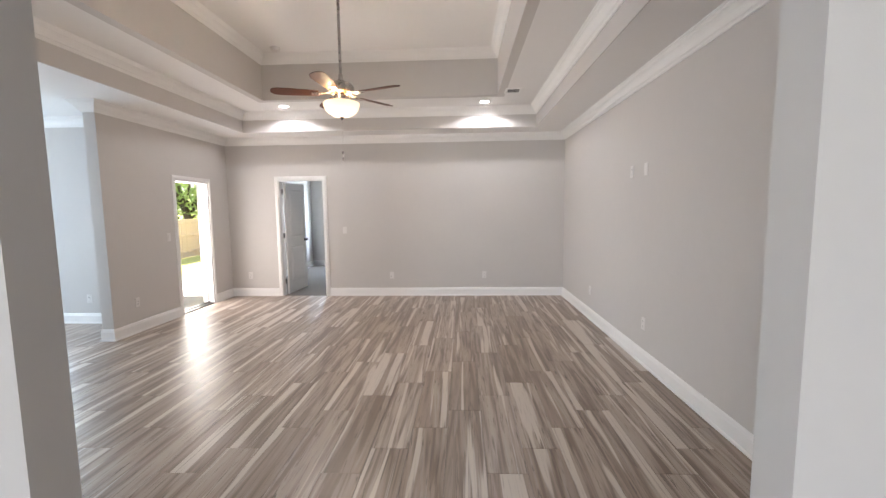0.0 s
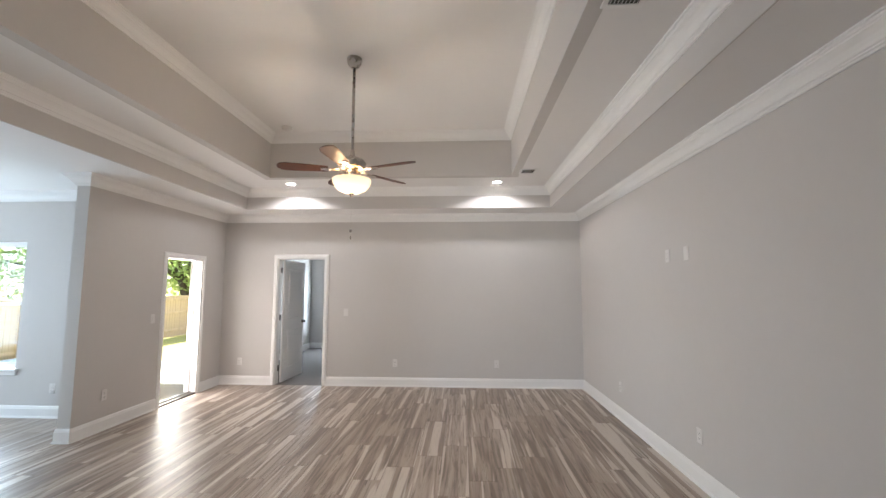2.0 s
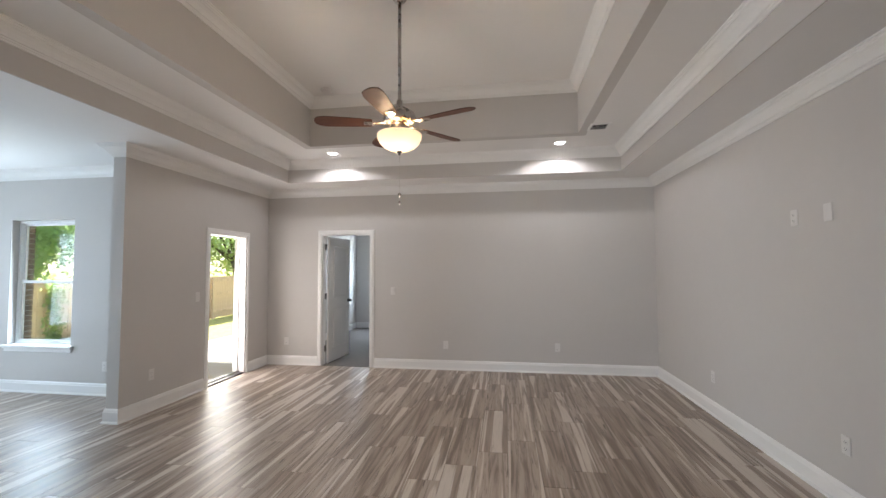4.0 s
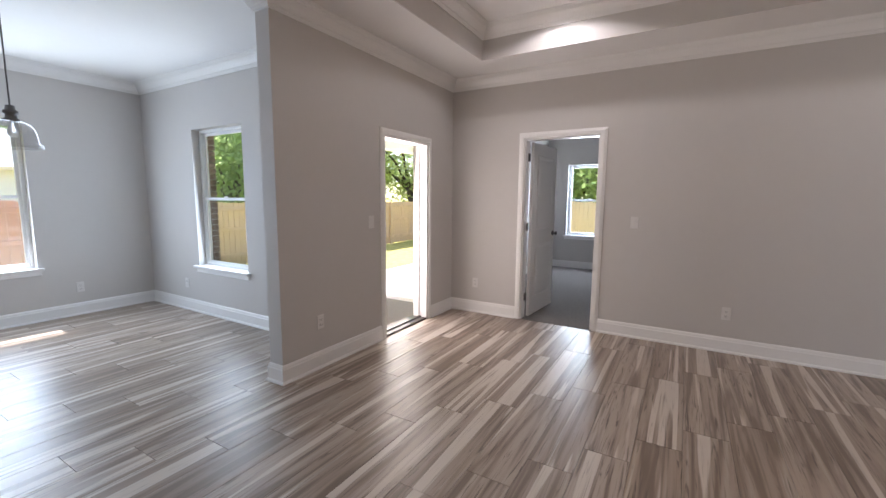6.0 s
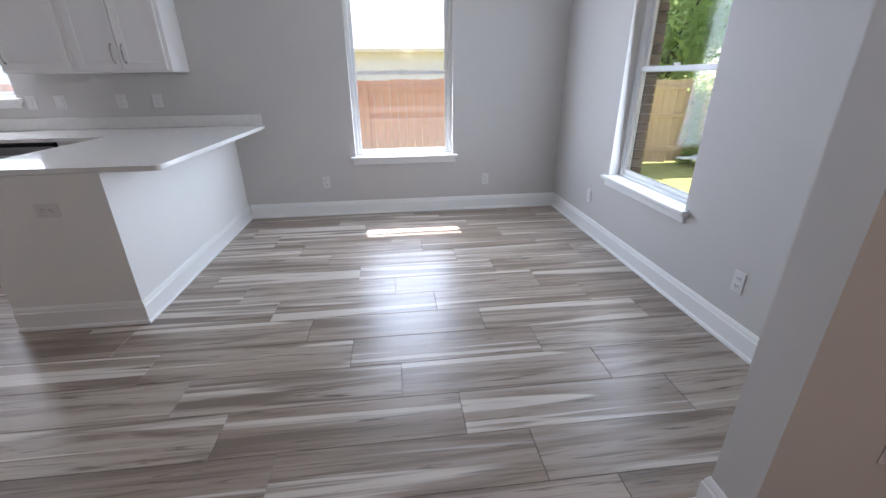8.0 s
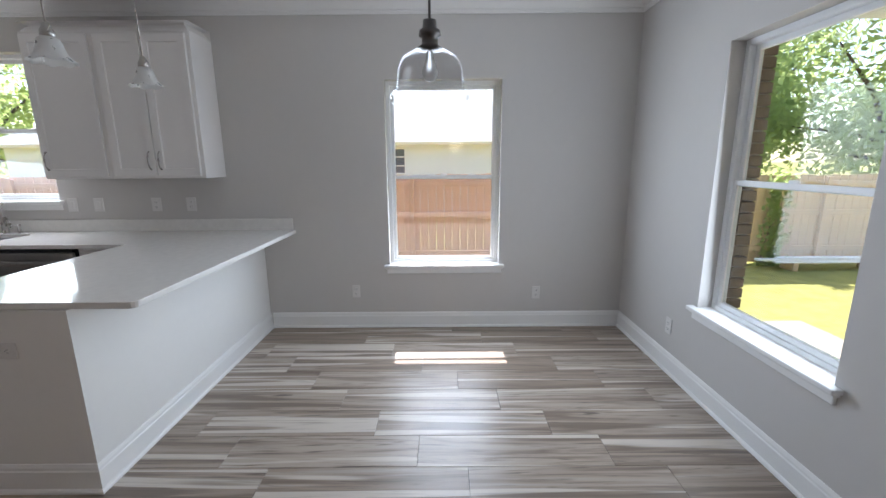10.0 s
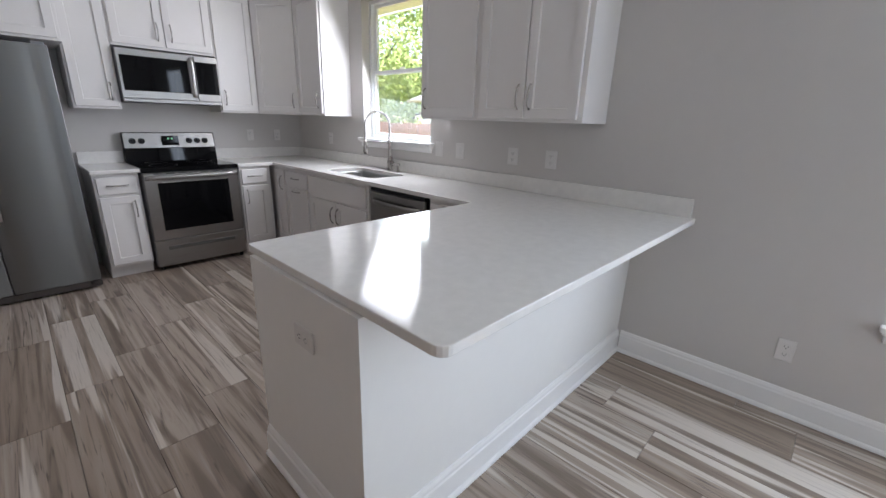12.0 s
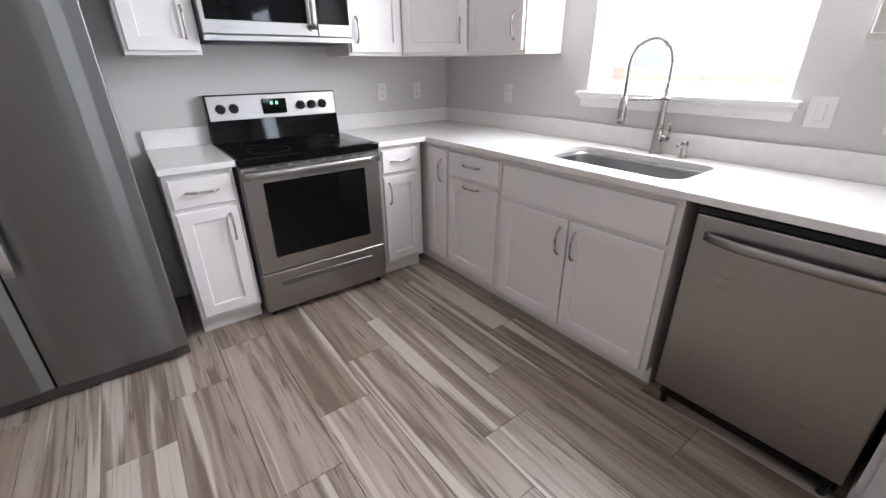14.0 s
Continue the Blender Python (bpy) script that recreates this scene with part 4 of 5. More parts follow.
part("drain", turned(((0.0, 0.704), (0.03, 0.704), (0.042, 0.706), (0.044, 0.7025)), 24, -6.32, 0.21), M_NICKEL, sk)

# spring faucet
fc = thing("faucet", "tall brushed nickel spring-neck kitchen faucet", "faucet", pose(-6.582, 0.232, 0.91))
part("base", turned(((0.0, 0.0), (0.028, 0.0), (0.028, 0.008), (0.022, 0.014), (0.021, 0.10), (0.017, 0.13), (0.014, 0.20), (0.013, 0.30), (0.0, 0.31)), 24), M_NICKEL, fc)
arc = [(0, 0, 0.30)] + [(0.100 - 0.100 * math.cos(radians(a_)), -0.045 * (1 - math.cos(radians(a_))), 0.40 + 0.110 * math.sin(radians(a_))) for a_ in range(0, 181, 12)] + [(0.20, -0.09, 0.33), (0.20, -0.09, 0.26)]
part("hose", tube(arc, 0.006, 8), M_DARKMETAL, fc, "dark hose")
coil = []
dense = []
for p0, p1 in zip(arc, arc[1:]):
    a0, a1 = Vector(p0), Vector(p1)
    n_ = max(2, int((a1 - a0).length / 0.0012))
    dense += [a0.lerp(a1, k / n_) for k in range(n_)]
for k, p_ in enumerate(dense):
    d_ = (dense[min(k + 1, len(dense) - 1)] - dense[max(k - 1, 0)]).normalized()
    s_ = Vector((0, 1, 0))
    u_ = d_.cross(s_).normalized()
    s_ = u_.cross(d_)
    th = 2 * math.pi * k / 7
    coil.append(p_ + 0.0115 * (math.cos(th) * u_ + math.sin(th) * s_))
part("spring", tube(coil, 0.0017, 4), M_NICKEL, fc, "coiled spring neck")
part("spray_head", tube([(0.20, -0.09, 0.27), (0.20, -0.09, 0.24), (0.20, -0.09, 0.17), (0.20, -0.09, 0.15)], [0.012, 0.017, 0.019, 0.016], 16), M_NICKEL, fc)
part("holder_arm", join(tube([(0.0, 0, 0.255), (0.192, -0.086, 0.255)], 0.006, 8), turned(((0.013, 0.245), (0.02, 0.247), (0.02, 0.263), (0.013, 0.265)), 16)), M_NICKEL, fc)
part("lever", join(tube([(0, 0.0, 0.075), (0.0, 0.05, 0.075)], 0.013, 12), tube([(0.0, 0.05, 0.075), (0.02, 0.06, 0.11), (0.035, 0.064, 0.15)], [0.008, 0.006, 0.005], 8)), M_NICKEL, fc)
sd = thing("soap_dispenser", "brushed nickel soap dispenser beside the faucet", "soap dispenser", pose(-6.565, 0.37, 0.91))
part("base", turned(((0.0, 0.0), (0.02, 0.0), (0.02, 0.006), (0.013, 0.01), (0.012, 0.05), (0.016, 0.055), (0.016, 0.075), (0.0, 0.078)), 20), M_NICKEL, sd)
part("spout", tube([(0, 0, 0.066), (0.04, 0, 0.07), (0.07, 0, 0.06)], [0.007, 0.006, 0.005], 8), M_NICKEL, sd)

# dishwasher
dwm = thing("dishwasher", "stainless steel dishwasher with a bowed bar handle", "dishwasher", pose(FW, 0.688, 0, 0, 0, 90))
part("body", box(0.005, 0.605, 0.0, 0.56, 0.10, 0.875), M_BLACK, dwm)
dd = part("door", box(0.008, 0.602, -0.03, -0.001, 0.105, 0.845, 0.006, 2), M_STEEL_H, dwm, "brushed stainless door")
part("control_edge", box(0.008, 0.602, -0.024, 0.0, 0.848, 0.872, 0.002), M_BLACK, dwm, "black control edge")
hp = [(0.05 + 0.51 * k / 12, -0.032 - 0.035 * (1 - (2 * k / 12 - 1) ** 4), 0.775) for k in range(13)]
part("handle", flat_bar(hp, 0.034, 0.018, (0, 0, 1)), M_STEEL_H, dd, "bowed stainless bar handle")
part("toe_panel", box(0.012, 0.598, 0.04, 0.06, 0.012, 0.10, 0.002), M_BLACK, dwm)
for x in (0.04, 0.57):
    part("foot", tube([(x, 0.02, 0.0), (x, 0.02, 0.10)], 0.014, 10), M_BLACK, dwm)

# range
rw = 0.762
rg = thing("range", "stainless steel electric range with a black glass cooktop", "stove", pose(-4.905, -0.955, 0, 0, 0, 180))
part("body", box(0.0, rw, 0.0, 0.585, 0.04, 0.885, 0.002), M_GREY, rg)
part("cooktop", box(-0.002, rw + 0.002, -0.034, 0.56, 0.874, 0.914, 0.006, 2), M_BLACKGLASS, rg, "black glass cooktop")
for x, y, r in ((0.2, 0.14, 0.105), (0.56, 0.14, 0.085), (0.2, 0.40, 0.085), (0.56, 0.40, 0.105)):
    part("burner_ring", turned(((r, 0.9142), (r + 0.002, 0.9144), (r + 0.004, 0.9142)), 40, x, y), M_BLACK, rg)
bg = box(0.0, rw, 0.50, 0.585, 0.912, 1.175, 0.004)
for v in bg.verts:
    if v.co.y < 0.54:
        v.co.y += (v.co.z - 0.912) * 0.12
part("backguard", bg, M_BLACKGLASS, rg, "black backguard")
fp = box(0.004, rw - 0.004, 0.512, 0.53, 1.035, 1.172, 0.004)
for v in fp.verts:
    v.co.y += (v.co.z - 1.035) * 0.12
panel_ = part("control_panel", fp, M_STEEL_H, rg, "stainless control panel")
dp = box(0.30, 0.44, 0.506, 0.52, 1.06, 1.145, 0.003)
part("display", dp, M_BLACKGLASS, panel_, "black clock display")
for k, s in enumerate(((0.345, 0.36), (0.375, 0.39))):
    part("digits", box(s[0], s[1], 0.5045, 0.506, 1.112, 1.130), M_CLOCK, panel_)
for x in (0.07, 0.14, 0.53, 0.60, 0.67):
    part("knob", join(tube([(x, 0.526, 1.10), (x, 0.505, 1.10)], 0.026, 18), tube([(x, 0.508, 1.10), (x, 0.485, 1.10)], [0.021, 0.018], 18), box(x - 0.003, x + 0.003, 0.480, 0.49, 1.088, 1.118, 0.001)), M_BLACK, panel_, "black knob")
od = part("oven_door", box(0.004, rw - 0.004, -0.03, -0.001, 0.285, 0.868, 0.004), M_STEEL_H, rg, "stainless oven door")
part("window_trim", box(0.092, rw - 0.092, -0.032, -0.028, 0.363, 0.787, 0.001), M_NICKEL, od, "thin bright window trim")
part("oven_window", box(0.097, rw - 0.097, -0.034, -0.029, 0.368, 0.782, 0.002), M_BLACKGLASS, od, "black oven window")
part("door_handle", join(flat_bar([(0.012 + 0.738 * k / 10, -0.055 - 0.012 * (1 - (k / 5 - 1) ** 2), 0.83) for k in range(11)], 0.036, 0.02, (0, 0, 1)), tube([(0.05, -0.03, 0.825), (0.05, -0.066, 0.825)], 0.012, 10), tube([(rw - 0.05, -0.03, 0.825), (rw - 0.05, -0.066, 0.825)], 0.012, 10)), M_STEEL_H, od, "stainless bar handle")
for k in range(7):
    part("vent_slot", box(0.08 + k * 0.09, 0.145 + k * 0.09, -0.0325, -0.028, 0.857, 0.862), M_BLACK, od)
dr = part("storage_drawer", box(0.004, rw - 0.004, -0.026, -0.001, 0.045, 0.276, 0.004), M_STEEL_H, rg, "stainless storage drawer")
part("drawer_grip", join(box(0.10, rw - 0.10, -0.034, -0.025, 0.205, 0.222, 0.003), box(0.10, rw - 0.10, -0.028, -0.0255, 0.188, 0.205)), M_STEEL, dr)
for x in (0.04, rw - 0.04):
    for y in (0.03, 0.54):
        part("foot", tube([(x, y, 0), (x, y, 0.045)], 0.016, 10), M_BLACK, rg)

# microwave
mw = thing("microwave", "stainless over-the-range microwave with a black glass door", "microwave", pose(-4.92, -1.19, 1.435, 0, 0, 180))
W_ = 0.76
part("body", box(0, W_, 0.0, 0.355, 0.0, 0.415, 0.003), M_GREY, mw)
md = part("door", box(0.0, 0.565, -0.022, -0.001, 0.03, 0.412, 0.004), M_STEEL_H, mw, "stainless door")
part("window", box(0.022, 0.512, -0.026, -0.02, 0.09, 0.362, 0.003), M_BLACKGLASS, md, "black glass window")
part("handle", join(flat_bar([(0.535, -0.055 - 0.008 * (1 - (k / 5 - 1) ** 2), 0.06 + 0.33 * k / 10) for k in range(11)], 0.03, 0.018, (1, 0, 0)), tube([(0.535, -0.02, 0.075), (0.535, -0.056, 0.075)], 0.010, 8), tube([(0.535, -0.02, 0.375), (0.535, -0.056, 0.375)], 0.010, 8)), M_STEEL_H, md, "stainless bar handle")
cp = part("control_panel", box(0.568, W_, -0.022, -0.001, 0.03, 0.412, 0.003), M_STEEL_H, mw)
part("keypad", box(0.572, W_ - 0.008, -0.025, -0.02, 0.09, 0.362, 0.002), M_BLACKGLASS, cp, "black glass keypad")
part("bottom_trim", box(0, W_, -0.02, 0.34, 0.0, 0.028, 0.003), M_STEEL_H, mw)
part("underside_vent", box(0.05, W_ - 0.05, 0.03, 0.3, -0.004, 0.002), M_BLACK, mw, "dark underside grille")

# upper cabinets
ZU0, ZU1 = 1.385, 2.44


def upper_cabinet(label, m, w, doors, z0=ZU0, z1=ZU1, depth=0.315):
    ob = thing("wall_cabinet", label, "cabinet", m, "kitchen wall cabinets")
    part("body", box(0, w, 0.0, depth, z0 - 0.012, z1, 0.001), M_CAB, ob)
    for x0, x1, hx in doors:
        front(ob, "door", x0, x1, z0 + 0.006, z1 - 0.02, (hx, z0 + 0.125, True) if hx is not None else None)
    return ob


US, UW = SOUTH + 0.315, WEST + 0.30
WU = "white shaker wall cabinet"
upper_cabinet(WU + " with one door beside the microwave", pose(-4.60, US, 0, 0, 0, 180), 0.312, [(0.015, 0.297, 0.255)])
upper_cabinet(WU + " with two doors above the microwave", pose(-4.914, US, 0, 0, 0, 180), 0.77, [(0.012, 0.381, 0.335), (0.389, 0.758, 0.435)], z0=1.88)
upper_cabinet(WU + " with one door beside the microwave", pose(-5.686, US, 0, 0, 0, 180), 0.368, [(0.012, 0.355, 0.05)])
upper_cabinet(WU + " with one door by the sink window", pose(UW, -0.925, 0, 0, 0, 90), 0.47, [(0.012, 0.455, 0.40)])
upper_cabinet(WU + " with one door by the sink window", pose(UW, 0.90, 0, 0, 0, 90), 0.535, [(0.012, 0.505, 0.055)])
upper_cabinet(WU + " with two doors above the peninsula", pose(UW, 1.436, 0, 0, 0, 90), 0.722, [(0.018, 0.352, 0.315), (0.358, 0.692, 0.395)])
upper_cabinet(WU + " with two doors above the fridge", pose(-3.56, SOUTH + 0.58, 0, 0, 0, 180), 1.035, [(0.02, 0.49, 0.45), (0.50, 1.015, 0.54)], z0=1.83, depth=0.58)
# diagonal corner cabinet
cc = thing("wall_cabinet", "white shaker diagonal corner wall cabinet with one door", "cabinet", pose(-6.056, US, 0), "kitchen wall cabinets")
fx, fy = UW - (-6.056), -0.926 - US
part("body", plate([(0.0, -0.31), (0.0, 0.0), (fx, fy), (fx - 0.31, fy), (fx - 0.31, -0.31)], [], ZU0 - 0.012, ZU1), M_CAB, cc)
ang = math.atan2(fy, fx)
dlen = math.hypot(fx, fy)
ddoor = shaker(0.012, dlen - 0.012, ZU0 + 0.006, ZU1 - 0.02)
mt = Matrix.Rotation(ang, 4, 'Z')
bmesh.ops.transform(ddoor, matrix=mt, verts=ddoor.verts[:])
dpart = part("door", ddoor, M_CAB, cc)
hb = pull(dlen - 0.055, ZU0 + 0.125, True)
bmesh.ops.transform(hb, matrix=mt, verts=hb.verts[:])
part("handle", hb, M_NICKEL, dpart, "brushed nickel arched pull")
# crown along the cabinet tops
crown_l = thing("cabinet_crown", "white crown trim along the wall cabinet tops", "moulding")
part("run", moulding([(WEST + 0.004, -0.455), (UW + 0.004, -0.455), (UW + 0.004, -0.926), (-6.056, US + 0.004), (-4.60, US + 0.004), (-4.60, US - 0.2)][::-1], CABCROWN, ZU1 - 0.005), M_CAB, crown_l)
crown_r = thing("cabinet_crown", "white crown trim along the wall cabinet tops", "moulding")
part("run", moulding([(WEST + 0.004, 2.158), (UW + 0.004, 2.158), (UW + 0.004, 0.90), (WEST + 0.004, 0.90)][::-1], CABCROWN, ZU1 - 0.005), M_CAB, crown_r)

# fridge
FRY = -0.83
fr = thing("fridge", "stainless side-by-side fridge with an ice dispenser", "fridge", pose(-3.575, FRY, 0, 0, 0, 180))
FW_ = 0.925
part("body", box(0.004, FW_ - 0.004, 0.075, 0.69, 0.02, 1.765, 0.004), M_GREY, fr, "grey cabinet sides")


def fridge_door(x0, x1, name, label):
    bm = bmesh.new()
    n = 10
    prof = []
    for k in range(n + 1):
        s = k / n
        prof.append((x0 + (x1 - x0) * s, 0.012 * (2 * s - 1) ** 4))
    outline = prof + [(x1, 0.07), (x0, 0.07)]
    bm.free()
    b = plate(outline, [], 0.075, 1.772, 0.003)
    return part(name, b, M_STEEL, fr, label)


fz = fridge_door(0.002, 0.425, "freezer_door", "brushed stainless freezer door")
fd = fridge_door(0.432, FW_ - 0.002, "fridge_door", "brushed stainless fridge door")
dsp = part("dispenser", join(box(0.09, 0.345, -0.004, 0.02, 0.86, 1.24, 0.006)), M_BLACK, fz, "black ice and water dispenser")
part("dispenser_recess", box(0.105, 0.33, -0.0065, -0.003, 0.90, 1.10, 0.002), M_GREY, dsp, "grey recess")
part("dispenser_tray", box(0.095, 0.34, -0.03, 0.0, 0.862, 0.905, 0.006), M_HANDLE, dsp, "stainless drip tray")
for x in (0.13, 0.225):
    part("paddle", box(x, x + 0.07, -0.016, -0.005, 0.935, 1.075, 0.006), M_BLACK, dsp, "dark dispenser paddle")
part("touch_panel", box(0.105, 0.33, -0.0065, -0.003, 1.11, 1.225, 0.002), M_BLACKGLASS, dsp)
for x, d_ in ((0.392, fz), (0.465, fd)):
    part("handle", join(flat_bar([(x, -0.045 - 0.012 * (1 - (k / 6 - 1) ** 2), 0.62 + 0.88 * k / 12) for k in range(13)], 0.038, 0.018, (1, 0, 0)), tube([(x, 0.004, 0.65), (x, -0.048, 0.65)], 0.010, 8), tube([(x, 0.004, 1.47), (x, -0.048, 1.47)], 0.010, 8)), M_HANDLE, d_, "stainless bar handle")
part("base_grille", join(box(0.01, FW_ - 0.01, 0.03, 0.09, 0.015, 0.068, 0.004), box(0.0, 0.07, 0.015, 0.09, 0.02, 0.06, 0.006), box(FW_ - 0.07, FW_, 0.015, 0.09, 0.02, 0.06, 0.006)), M_DARKMETAL, fr, "dark base grille")
for x in (0.05, FW_ - 0.05):
    part("hinge_cover", box(x - 0.035, x + 0.035, 0.01, 0.12, 1.765, 1.79, 0.006), M_GREY, fr)
    part("roller", tube([(x - 0.01, 0.10, 0.02), (x + 0.01, 0.10, 0.02)], 0.02, 12), M_BLACK, fr)

# white end panel closing the gap between the fridge and the wall
ep = thing("end_panel", "tall white painted end panel standing beside the fridge", "panel", pose(-3.568, SOUTH, 0))
part("board", box(0.0, 0.019, 0.0, 0.70, 0.0, 1.815, 0.002), M_CAB, ep)
part("filler_strip", box(0.019, 0.117, 0.66, 0.70, 0.0, 1.815, 0.002), M_CAB, ep)

# kitchen plates
for x in (-6.06, -6.36):
    wall_plate("outlet", pose(x, SOUTH, 1.145, 0, 0, 180), label="white duplex outlet above the counter", group="kitchen outlets")
for y, st, w_ in ((-0.86, "outlet", 0.072), (0.796, "switch", 0.085), (1.025, "switch", 0.085), (1.528, "outlet", 0.085), (1.83, "outlet", 0.085)):
    wall_plate("outlet" if st == "outlet" else "light_switch", pose(WEST, y, 1.14, 0, 0, 90), w=w_, style=st, label="white plastic wall plate above the counter", group="kitchen outlets")

# ---- outdoors ----
structure("ground", plate([(-400, -400), (400, -400), (400, 400), (-400, 400)], [], OUT - 0.3, OUT), M_GRASS, "mown green lawn round the house", "ground")
structure("pavement_patio", box(-5.76, SLIDE - PT, NOOK + 0.16, 11.2, OUT, -0.06, 0.01), M_CONCRETE, "pale concrete patio slab", "patio")
proof = thing("patio_roof", "white-boarded patio roof on square columns", "porch roof", kind="structure")
part("soffit", box(-5.74, SLIDE - PT, NOOK + 0.25, 11.1, 2.50, 2.56), M_SIDING, proof, "pale boarded soffit")
part("beam", join(box(-5.72, -5.49, NOOK + 0.4, 11.1, 2.29, 2.50, 0.005), box(-5.49, SLIDE - 0.2, 10.85, 11.1, 2.29, 2.50, 0.005)), M_VINYL, proof, "white beam")
for y in (7.56, 10.97):
    part("column", join(box(-5.705, -5.495, y - 0.105, y + 0.105, -0.06, 2.29, 0.006), box(-5.73, -5.47, y - 0.13, y + 0.13, -0.06, 0.08, 0.006), box(-5.73, -5.47, y - 0.13, y + 0.13, 2.22, 2.29, 0.006)), M_VINYL, proof, "white square column")
# Unseen slim bar, added so a second thin sun stripe reaches the floor.
structure("sun_stripe_bar", box(-8.34, -8.31, -4, NOOK + 0.16, 2.77, 2.80, 0.004), M_VINYL, "unseen white bar added to split the sun patch", "gutter")
# Unseen overhang, added extra wide to cut short the nook's sun patch.
structure("sun_patch_overhang", box(-8.245, WEST - 0.16, -4, NOOK + 0.16, 2.765, 2.92), M_VINYL, "unseen white overhang added to cut the sun patch short", "eave")
structure("roof", join(box(-8.33, 4, -6, NOOK + 0.3, 3.95, 4.1), box(SLIDE - 0.4, 4, NOOK + 0.3, 12.3, 3.95, 4.1)), M_ROOF, "house roof above the ceilings", "roof")


def fence(label, m, length, board_mat, rails_front, seed, tall=1.83):
    """Upright boards with rails and posts, local x along it, z from the ground; -y is the side looked at."""
    rnd = random.Random(seed)
    ob = thing("fence", label, "fence", m)
    n = int(length / 0.146)
    mesh = None
    for k in range(n):
        if mesh is None:
            b = part("board", box(0, 0.14, 0, 0.018, 0.03, tall, 0.003), board_mat, ob)
            mesh = b.data
        else:
            b = new("board", mesh)
            b.parent = ob
        b.location = (k * 0.146, rnd.uniform(-0.004, 0.004), rnd.uniform(-0.015, 0.015))
    yr = -0.045 if rails_front else 0.02
    for z in (0.25, tall * 0.56, tall - 0.2):
        part("rail", box(0, length, yr, yr + 0.04, z, z + 0.09, 0.004), board_mat, ob)
    for k in range(int(length / 2.4) + 1):
        part("post", box(k * 2.4, k * 2.4 + 0.09, yr - 0.06 if rails_front else 0.06, yr if rails_front else 0.15, 0, tall - 0.03, 0.004), board_mat, ob)
    return ob


fence("red-stained board fence between the two houses", pose(-10.6, -11.0, OUT - 0.05, 0, 0, 90), 17.0, M_FENCE2, True, 3, 1.74)
fence("weathered cedar board fence with rails on the yard side", pose(-10.6, 6.1, OUT, 0, 0, 90), 12.0, M_FENCE, True, 4, 1.64)
fence("weathered cedar board fence along the back of the yard", pose(-10.6, 18.0, OUT), 16.0, M_FENCE, False, 5, 1.7)

# brick veneer outside the nook's north wall, with a stack of bricks at each side of the window
structure("wall_brick_veneer", pierced('y', NOOK + 0.165, NOOK + 0.245, WEST - 0.16, SLIDE - PT, OUT, CEIL, [(WIN_N[0] + 0.01, WIN_N[1] - 0.01, WIN_N[2], WIN_N[3])]), M_MORTAR, "mortar bed of the tan brick outer wall", "wall")
veneer = bpy.data.objects["wall_brick_veneer"]
brick_mesh = None
for xs in (WIN_N[0] - 0.01, WIN_N[1] - 0.03):
    for k in range(23):
        if brick_mesh is None:
            b = part("brick", box(0, 0.04, 0, 0.088, 0, 0.057, 0.003), M_BRICK, veneer)
            brick_mesh = b.data
        else:
            b = new("brick", brick_mesh)
            b.parent = veneer
        b.location = (xs, NOOK + 0.161, WIN_N[2] + 0.012 + k * 0.067)

# leftover white boards on two blocks by the fence
wb = thing("board_stack", "leftover white trim boards lying on blocks by the fence", "boards", pose(-10.15, 9.8, OUT))
for y in (0.3, 1.7):
    part("block", box(-0.15, 0.15, y, y + 0.1, 0, 0.14, 0.006), M_FENCE, wb)
for k, (x, y0, y1, z) in enumerate(((-0.12, -0.1, 2.1, 0.14), (0.01, 0.0, 2.2, 0.14), (-0.05, -0.25, 1.9, 0.17), (-0.03, 0.1, 2.3, 0.20))):
    part("board", box(x, x + 0.12, y0, y1, z, z + 0.028, 0.003), M_VINYL, wb)

# neighbour's house
nb = thing("house", "single-storey pale neighbour house with a light hip roof", "house", pose(-17.5, 3.0, OUT + 0.36))
nw = pierced('x', -0.2, 0.0, -14, 6, -0.36, 2.3, [(-1.15, -0.25, 1.15, 2.05), (-9.4, -8.2, 1.2, 2.0)])
part("wall", join(nw, box(-9, -0.2, -14, -13.8, -0.36, 2.3), box(-9, -0.2, 5.8, 6, -0.36, 2.3)), M_SIDING, nb, "pale siding wall")
rb = bmesh.new()
v_ = [rb.verts.new(c) for c in ((0.5, -14.5, 2.2), (0.5, 6.5, 2.2), (-9.5, 6.5, 2.2), (-9.5, -14.5, 2.2), (-4.5, -9.9, 5.0), (-4.5, 1.9, 5.0))]
for f in ((0, 1, 5, 4), (1, 2, 5), (2, 3, 4, 5), (3, 0, 4), (3, 2, 1, 0)):
    rb.faces.new([v_[k] for k in f])
bmesh.ops.recalc_face_normals(rb, faces=rb.faces[:])
part("roof", rb, M_ROOF, nb, "light grey shingle roof")
part("fascia", join(box(0.44, 0.52, -14.5, 6.5, 2.12, 2.22), box(0.0, 0.46, -14.4, 6.4, 2.15, 2.17)), M_FASCIA, nb, "cream fascia board")
y = -1.15
wf = part("window", join(box(-0.12, 0.02, y, y + 0.05, 1.15, 2.05), box(-0.12, 0.02, y + 0.85, y + 0.9, 1.15, 2.05), box(-0.12, 0.02, y + 0.05, y + 0.85, 2.0, 2.05), box(-0.12, 0.02, y + 0.05, y + 0.85, 1.15, 1.2),
                         box(-0.10, 0.0, y + 0.05, y + 0.85, 1.42, 1.46), box(-0.10, 0.0, y + 0.05, y + 0.85, 1.72, 1.76), box(-0.1, -0.002, y + 0.43, y + 0.47, 1.2, 2.0)), M_VINYL, nb, "white gridded window")
